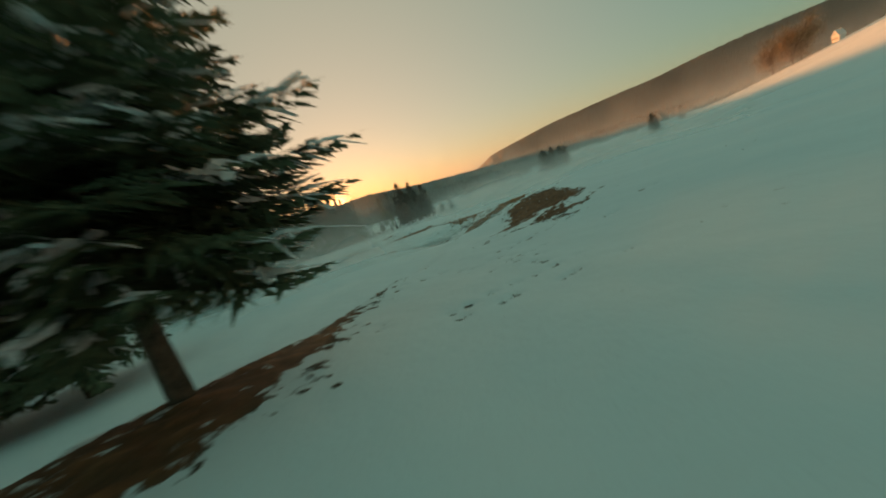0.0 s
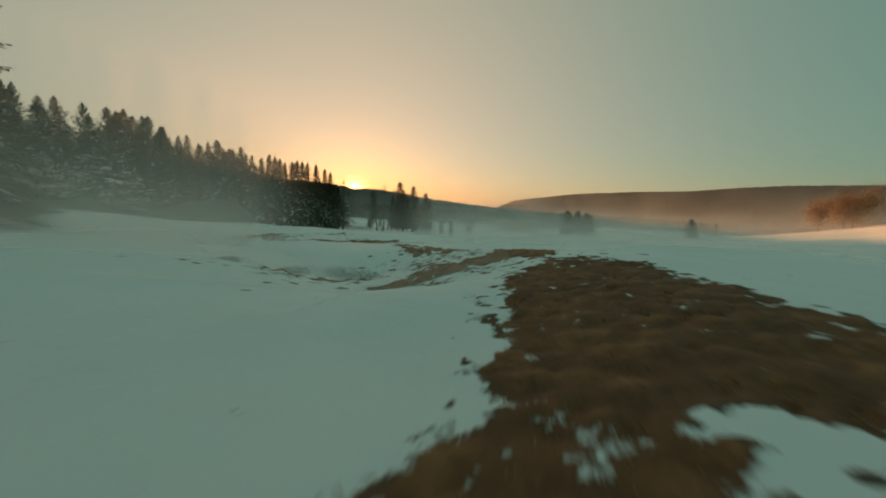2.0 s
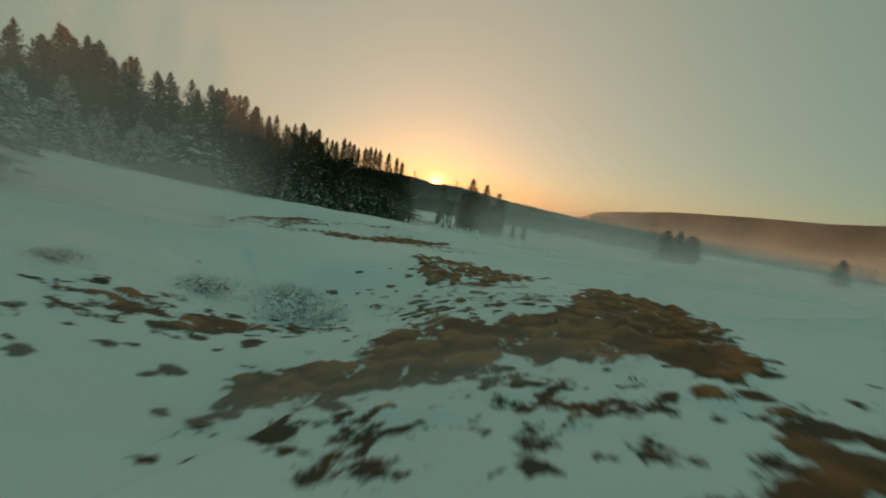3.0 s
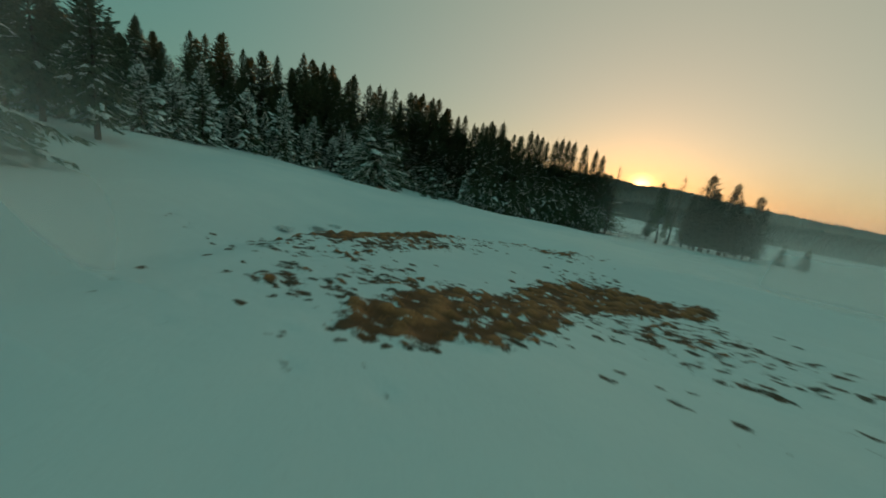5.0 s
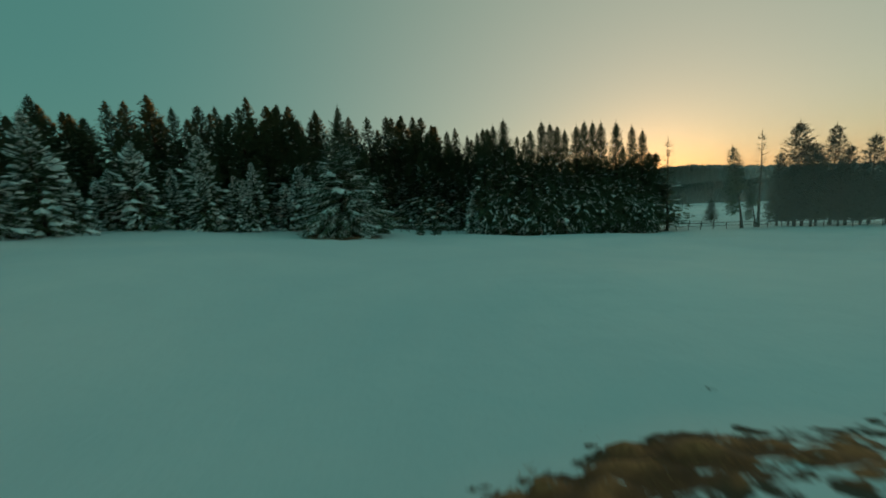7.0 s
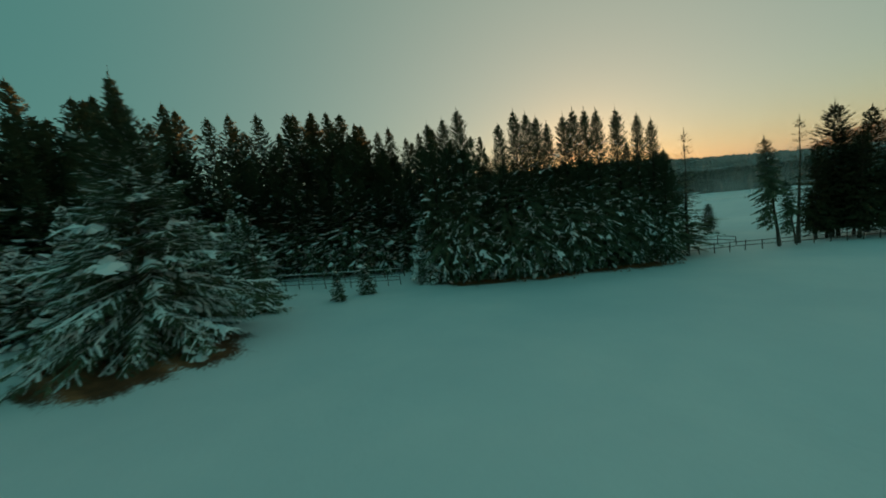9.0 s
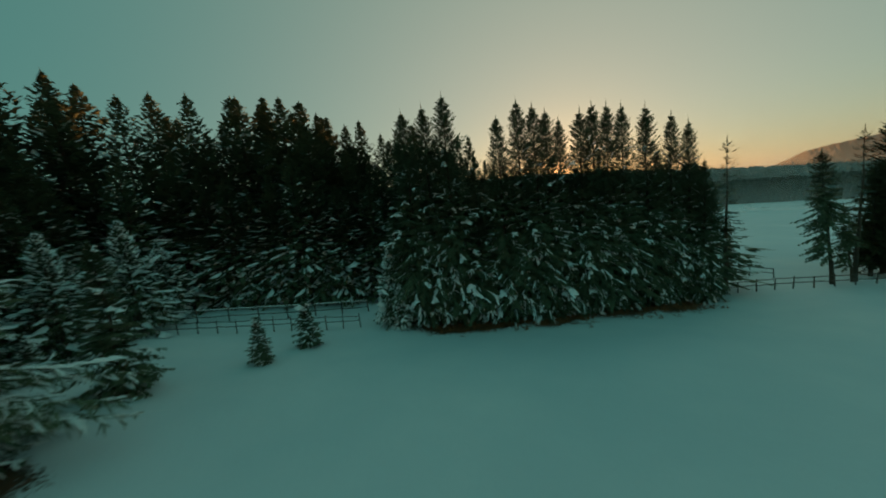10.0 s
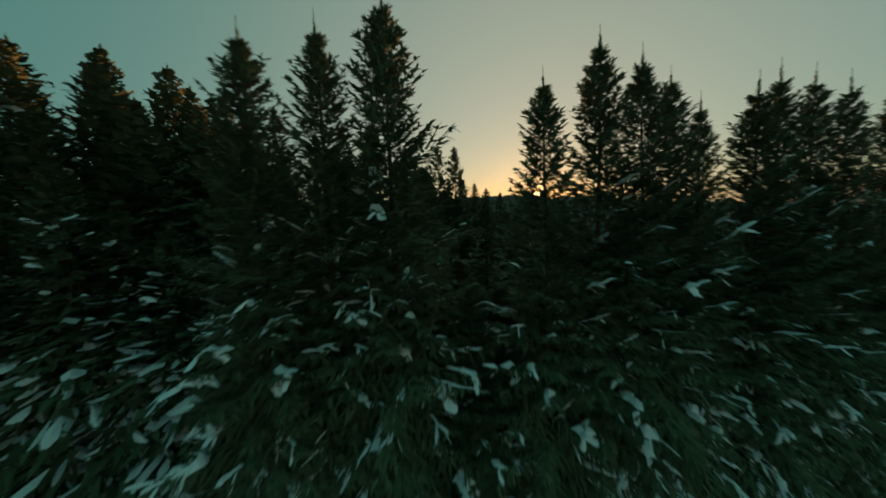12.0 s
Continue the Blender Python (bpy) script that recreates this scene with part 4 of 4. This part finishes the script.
fence("thin weathered post fence in the snow", [(-69.5, 74.0), (-66.0, 78.6), (-61.5, 83.4), (-56.6, 88.0)], 1.35, 1.15, (0.5, 0.85), "fences", 0.05, 0.1, 2)
fence("long rail fence along the foot of the wood", [(-72.8, 74.6), (-70.2, 78.4), (-66.6, 83.1), (-62.9, 87.2), (-59.2, 91.2)], 2.4, 1.2, (0.45, 0.95), "fences", 0.065, 0.05, 3, True)
fence("wooden rail fence across the end of the field", [(-32.0, 111.0), (-26.5, 114.8), (-20.0, 118.4), (-12.0, 124.0), (-2.0, 131.0)], 1.7, 1.1, (0.5, 0.92), "fences", 0.06, 0.05, 4)
fence("far wooden fence in a snowy meadow", [(-40.0, 124.5), (-33.0, 122.0), (-27.0, 119.8)], 1.9, 1.1, (0.5, 0.92), "fences", 0.06, 0.05, 5)


# ---------------------------------------------------------------- dry grass
def tuft(out, rng, x, y, z, blades, long, spread, width):
    for _ in range(blades):
        az = rng.uniform(0, 6.28)
        tip = Vector((math.cos(az) * spread * rng.uniform(0.3, 1.2), math.sin(az) * spread * rng.uniform(0.3, 1.2), rng.uniform(0.08, 0.55)))
        way = tip.normalized()
        side = way.cross(UP).normalized()
        foot = Vector((x + rng.gauss(0, 0.3) * spread * long, y + rng.gauss(0, 0.3) * spread * long, z - 0.02))
        out.leaf(foot, way, side, long * rng.uniform(0.6, 1.2), width * rng.uniform(0.7, 1.3))


def grow_grass():
    rng = random.Random(31)
    turf, olive, tussock, specks = Blades(), Blades(), Blades(), Blades()
    nr = np.random.default_rng(5)
    xs, ys = nr.uniform(-22, 10, 90000), nr.uniform(3, 57, 90000)
    share = bare(xs, ys) * (thaw(xs, ys) > 0.06)
    heights = land(xs, ys) + waves(xs, ys)
    for x, y, b, z in zip(xs.tolist(), ys.tolist(), share.tolist(), heights.tolist()):
        n = noise.noise((x * 0.9, y * 0.9, 0.0))
        if b > 0.62:
            tuft(olive if n > 0.25 else turf, rng, x, y, z - 0.04, 5, rng.uniform(0.06, 0.15), 1.5, 0.01)
        elif b > 0.3 and rng.random() < 0.07 * b:
            tuft(tussock, rng, x, y, z - 0.02, 16, rng.uniform(0.07, 0.16), 1.8, 0.012)
        elif rng.random() < 0.005:
            tuft(specks, rng, x, y, z, 5, rng.uniform(0.05, 0.1), 1.8, 0.01)
    skirt = Blades()
    for _ in range(2600):
        f = rng.random()
        x, y = -53.2 + 18.6 * f + rng.gauss(0, 1.3), 91.4 + 16.8 * f + rng.gauss(0, 1.3)
        if rng.random() < 0.25:
            az, r = rng.uniform(0, 6.28), rng.uniform(0, 3.0)
            x, y = -53.7 + r * math.cos(az), 67.3 + r * math.sin(az)
        tuft(skirt, rng, x, y, float(land(x, y)), 7, rng.uniform(0.2, 0.42), 1.6, 0.05)
    tagged(new("trampled_grass", skirt.mesh("trampled_grass", STRAW)), "brown grass bare of snow under the spruces", "grass", kind="stuff")
    for name, blades, mat, label in (("dry_grass", turf, STRAW, "matted brown winter grass on open ground"), ("withered_grass", olive, OLIVE, "olive brown winter grass on open ground"),
                                     ("grass_tussocks", tussock, STRAW, "brown grass tussocks poking through the snow"), ("grass_tips", specks, OLIVE, "single grass tips in the snow")):
        tagged(new(name, blades.mesh(name, mat)), label, "grass", kind="stuff")


grow_grass()


def bush(x, y, size, seed):
    rng = random.Random(seed)
    ob = thing("bush", "leafless grey bush dusted with snow in a hollow", "bush", "bushes")
    stems, snow = Blades(), Blades()
    for _ in range(680):
        az, lift = rng.uniform(0, 6.28), rng.uniform(0.1, 0.9)
        way = Vector((math.cos(az), math.sin(az), lift)).normalized()
        a = Vector((rng.gauss(0, 0.55), rng.gauss(0, 0.4), rng.uniform(-0.05, 0.16))) * size
        stems.leaf(a, way, way.cross(UP).normalized(), rng.uniform(0.12, 0.3) * size, 0.009)
        if rng.random() < 0.5:
            b = a + way * 0.2 * size
            snow.lump(a + way * 0.1, b, way.cross(UP).normalized(), UP, 0.035, 0.022)
    tagged(piece("twig_mass", stems.mesh("twig_mass", TWIG), ob, "fine bare twigs"), kind="stuff")
    tagged(piece("snow_cover", snow.mesh("snow_cover", SNOW_ON), ob, "snow caught in the twigs"), kind="stuff")
    ob.location = (x, y, float(land(x, y)) + 0.02)
    return ob


for i, (x, y, size) in enumerate(((-3.2, 29.3, 1.0), (-4.4, 30.4, 0.8), (-6.0, 29.0, 0.7), (-21.5, 43.0, 0.5), (-22.5, 44.5, 0.4), (-20.5, 41.0, 0.4), (-7.6, 27.0, 0.5))):
    bush(x, y, size, 70 + i)


# ---------------------------------------------------------------- mist and haze, painted as see-through sheets
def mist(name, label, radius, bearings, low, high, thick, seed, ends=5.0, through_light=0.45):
    """A soft, see-through sheet painting mist and haze: it follows the ground, thinning upwards and to its ends."""
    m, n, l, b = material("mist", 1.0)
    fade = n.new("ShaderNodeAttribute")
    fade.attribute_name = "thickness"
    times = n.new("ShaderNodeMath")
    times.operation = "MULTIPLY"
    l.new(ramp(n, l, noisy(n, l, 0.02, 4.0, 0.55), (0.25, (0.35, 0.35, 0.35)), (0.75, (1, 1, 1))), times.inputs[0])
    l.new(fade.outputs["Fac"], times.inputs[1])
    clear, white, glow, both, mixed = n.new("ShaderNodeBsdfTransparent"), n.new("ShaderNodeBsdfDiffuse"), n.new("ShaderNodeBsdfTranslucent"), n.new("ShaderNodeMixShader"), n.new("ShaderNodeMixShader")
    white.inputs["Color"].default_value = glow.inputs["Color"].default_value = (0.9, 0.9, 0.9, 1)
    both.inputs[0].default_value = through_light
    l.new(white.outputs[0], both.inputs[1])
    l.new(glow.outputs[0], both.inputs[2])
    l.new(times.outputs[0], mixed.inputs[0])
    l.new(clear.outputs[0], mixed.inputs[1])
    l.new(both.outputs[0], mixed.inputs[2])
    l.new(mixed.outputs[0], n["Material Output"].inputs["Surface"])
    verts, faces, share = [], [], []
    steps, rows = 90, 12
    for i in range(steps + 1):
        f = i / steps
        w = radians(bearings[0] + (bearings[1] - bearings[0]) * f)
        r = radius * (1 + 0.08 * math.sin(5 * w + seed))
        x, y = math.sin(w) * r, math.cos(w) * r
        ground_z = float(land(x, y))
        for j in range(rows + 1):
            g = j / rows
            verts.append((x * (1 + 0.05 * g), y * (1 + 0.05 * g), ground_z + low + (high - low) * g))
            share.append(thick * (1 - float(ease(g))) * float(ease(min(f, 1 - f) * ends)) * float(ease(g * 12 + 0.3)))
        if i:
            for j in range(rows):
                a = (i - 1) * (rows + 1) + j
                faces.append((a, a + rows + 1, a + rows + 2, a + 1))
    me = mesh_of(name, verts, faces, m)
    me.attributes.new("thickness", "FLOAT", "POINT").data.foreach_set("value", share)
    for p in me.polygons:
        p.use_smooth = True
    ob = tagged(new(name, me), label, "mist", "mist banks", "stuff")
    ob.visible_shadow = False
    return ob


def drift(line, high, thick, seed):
    """A see-through sheet along a line over the hollow, painting mist and haze, melting away at both ends."""
    bank = mist("mist_drift", "see-through sheet painting mist and haze over the hollow", 1.0, (0, 1), -0.4, high, thick, seed, 8.0)
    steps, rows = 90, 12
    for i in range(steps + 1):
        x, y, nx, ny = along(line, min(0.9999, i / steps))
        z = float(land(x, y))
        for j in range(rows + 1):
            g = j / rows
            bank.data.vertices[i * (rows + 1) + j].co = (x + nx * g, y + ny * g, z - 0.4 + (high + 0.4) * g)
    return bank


# standing sheets: mist in the hollow, plus painted haze and glare paling the trees
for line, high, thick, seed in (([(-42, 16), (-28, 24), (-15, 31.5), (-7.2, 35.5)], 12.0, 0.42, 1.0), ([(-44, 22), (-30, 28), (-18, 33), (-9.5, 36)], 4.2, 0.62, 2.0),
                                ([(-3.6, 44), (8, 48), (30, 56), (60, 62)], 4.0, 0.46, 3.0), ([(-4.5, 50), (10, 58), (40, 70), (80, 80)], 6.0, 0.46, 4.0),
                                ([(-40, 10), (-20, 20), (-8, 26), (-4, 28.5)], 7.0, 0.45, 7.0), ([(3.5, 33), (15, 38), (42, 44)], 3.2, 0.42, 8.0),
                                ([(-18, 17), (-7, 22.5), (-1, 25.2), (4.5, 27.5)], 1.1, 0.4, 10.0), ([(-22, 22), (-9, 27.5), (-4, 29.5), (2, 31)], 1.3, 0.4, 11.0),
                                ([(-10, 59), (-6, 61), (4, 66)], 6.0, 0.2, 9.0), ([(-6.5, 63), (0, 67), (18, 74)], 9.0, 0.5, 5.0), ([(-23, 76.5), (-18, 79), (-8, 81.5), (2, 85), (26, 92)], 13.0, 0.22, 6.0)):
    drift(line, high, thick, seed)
# mist rings over the meadow; the two widest paint haze before the far hills
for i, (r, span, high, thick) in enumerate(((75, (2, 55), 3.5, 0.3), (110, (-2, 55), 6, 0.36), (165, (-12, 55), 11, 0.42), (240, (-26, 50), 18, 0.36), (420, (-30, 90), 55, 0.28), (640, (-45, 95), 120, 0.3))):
    mist("mist_bank", "see-through sheet painting mist and haze over meadow and hills", r, span, -0.5, high, thick, i * 2.1, through_light=0.55 if r < 300 else 0.2)
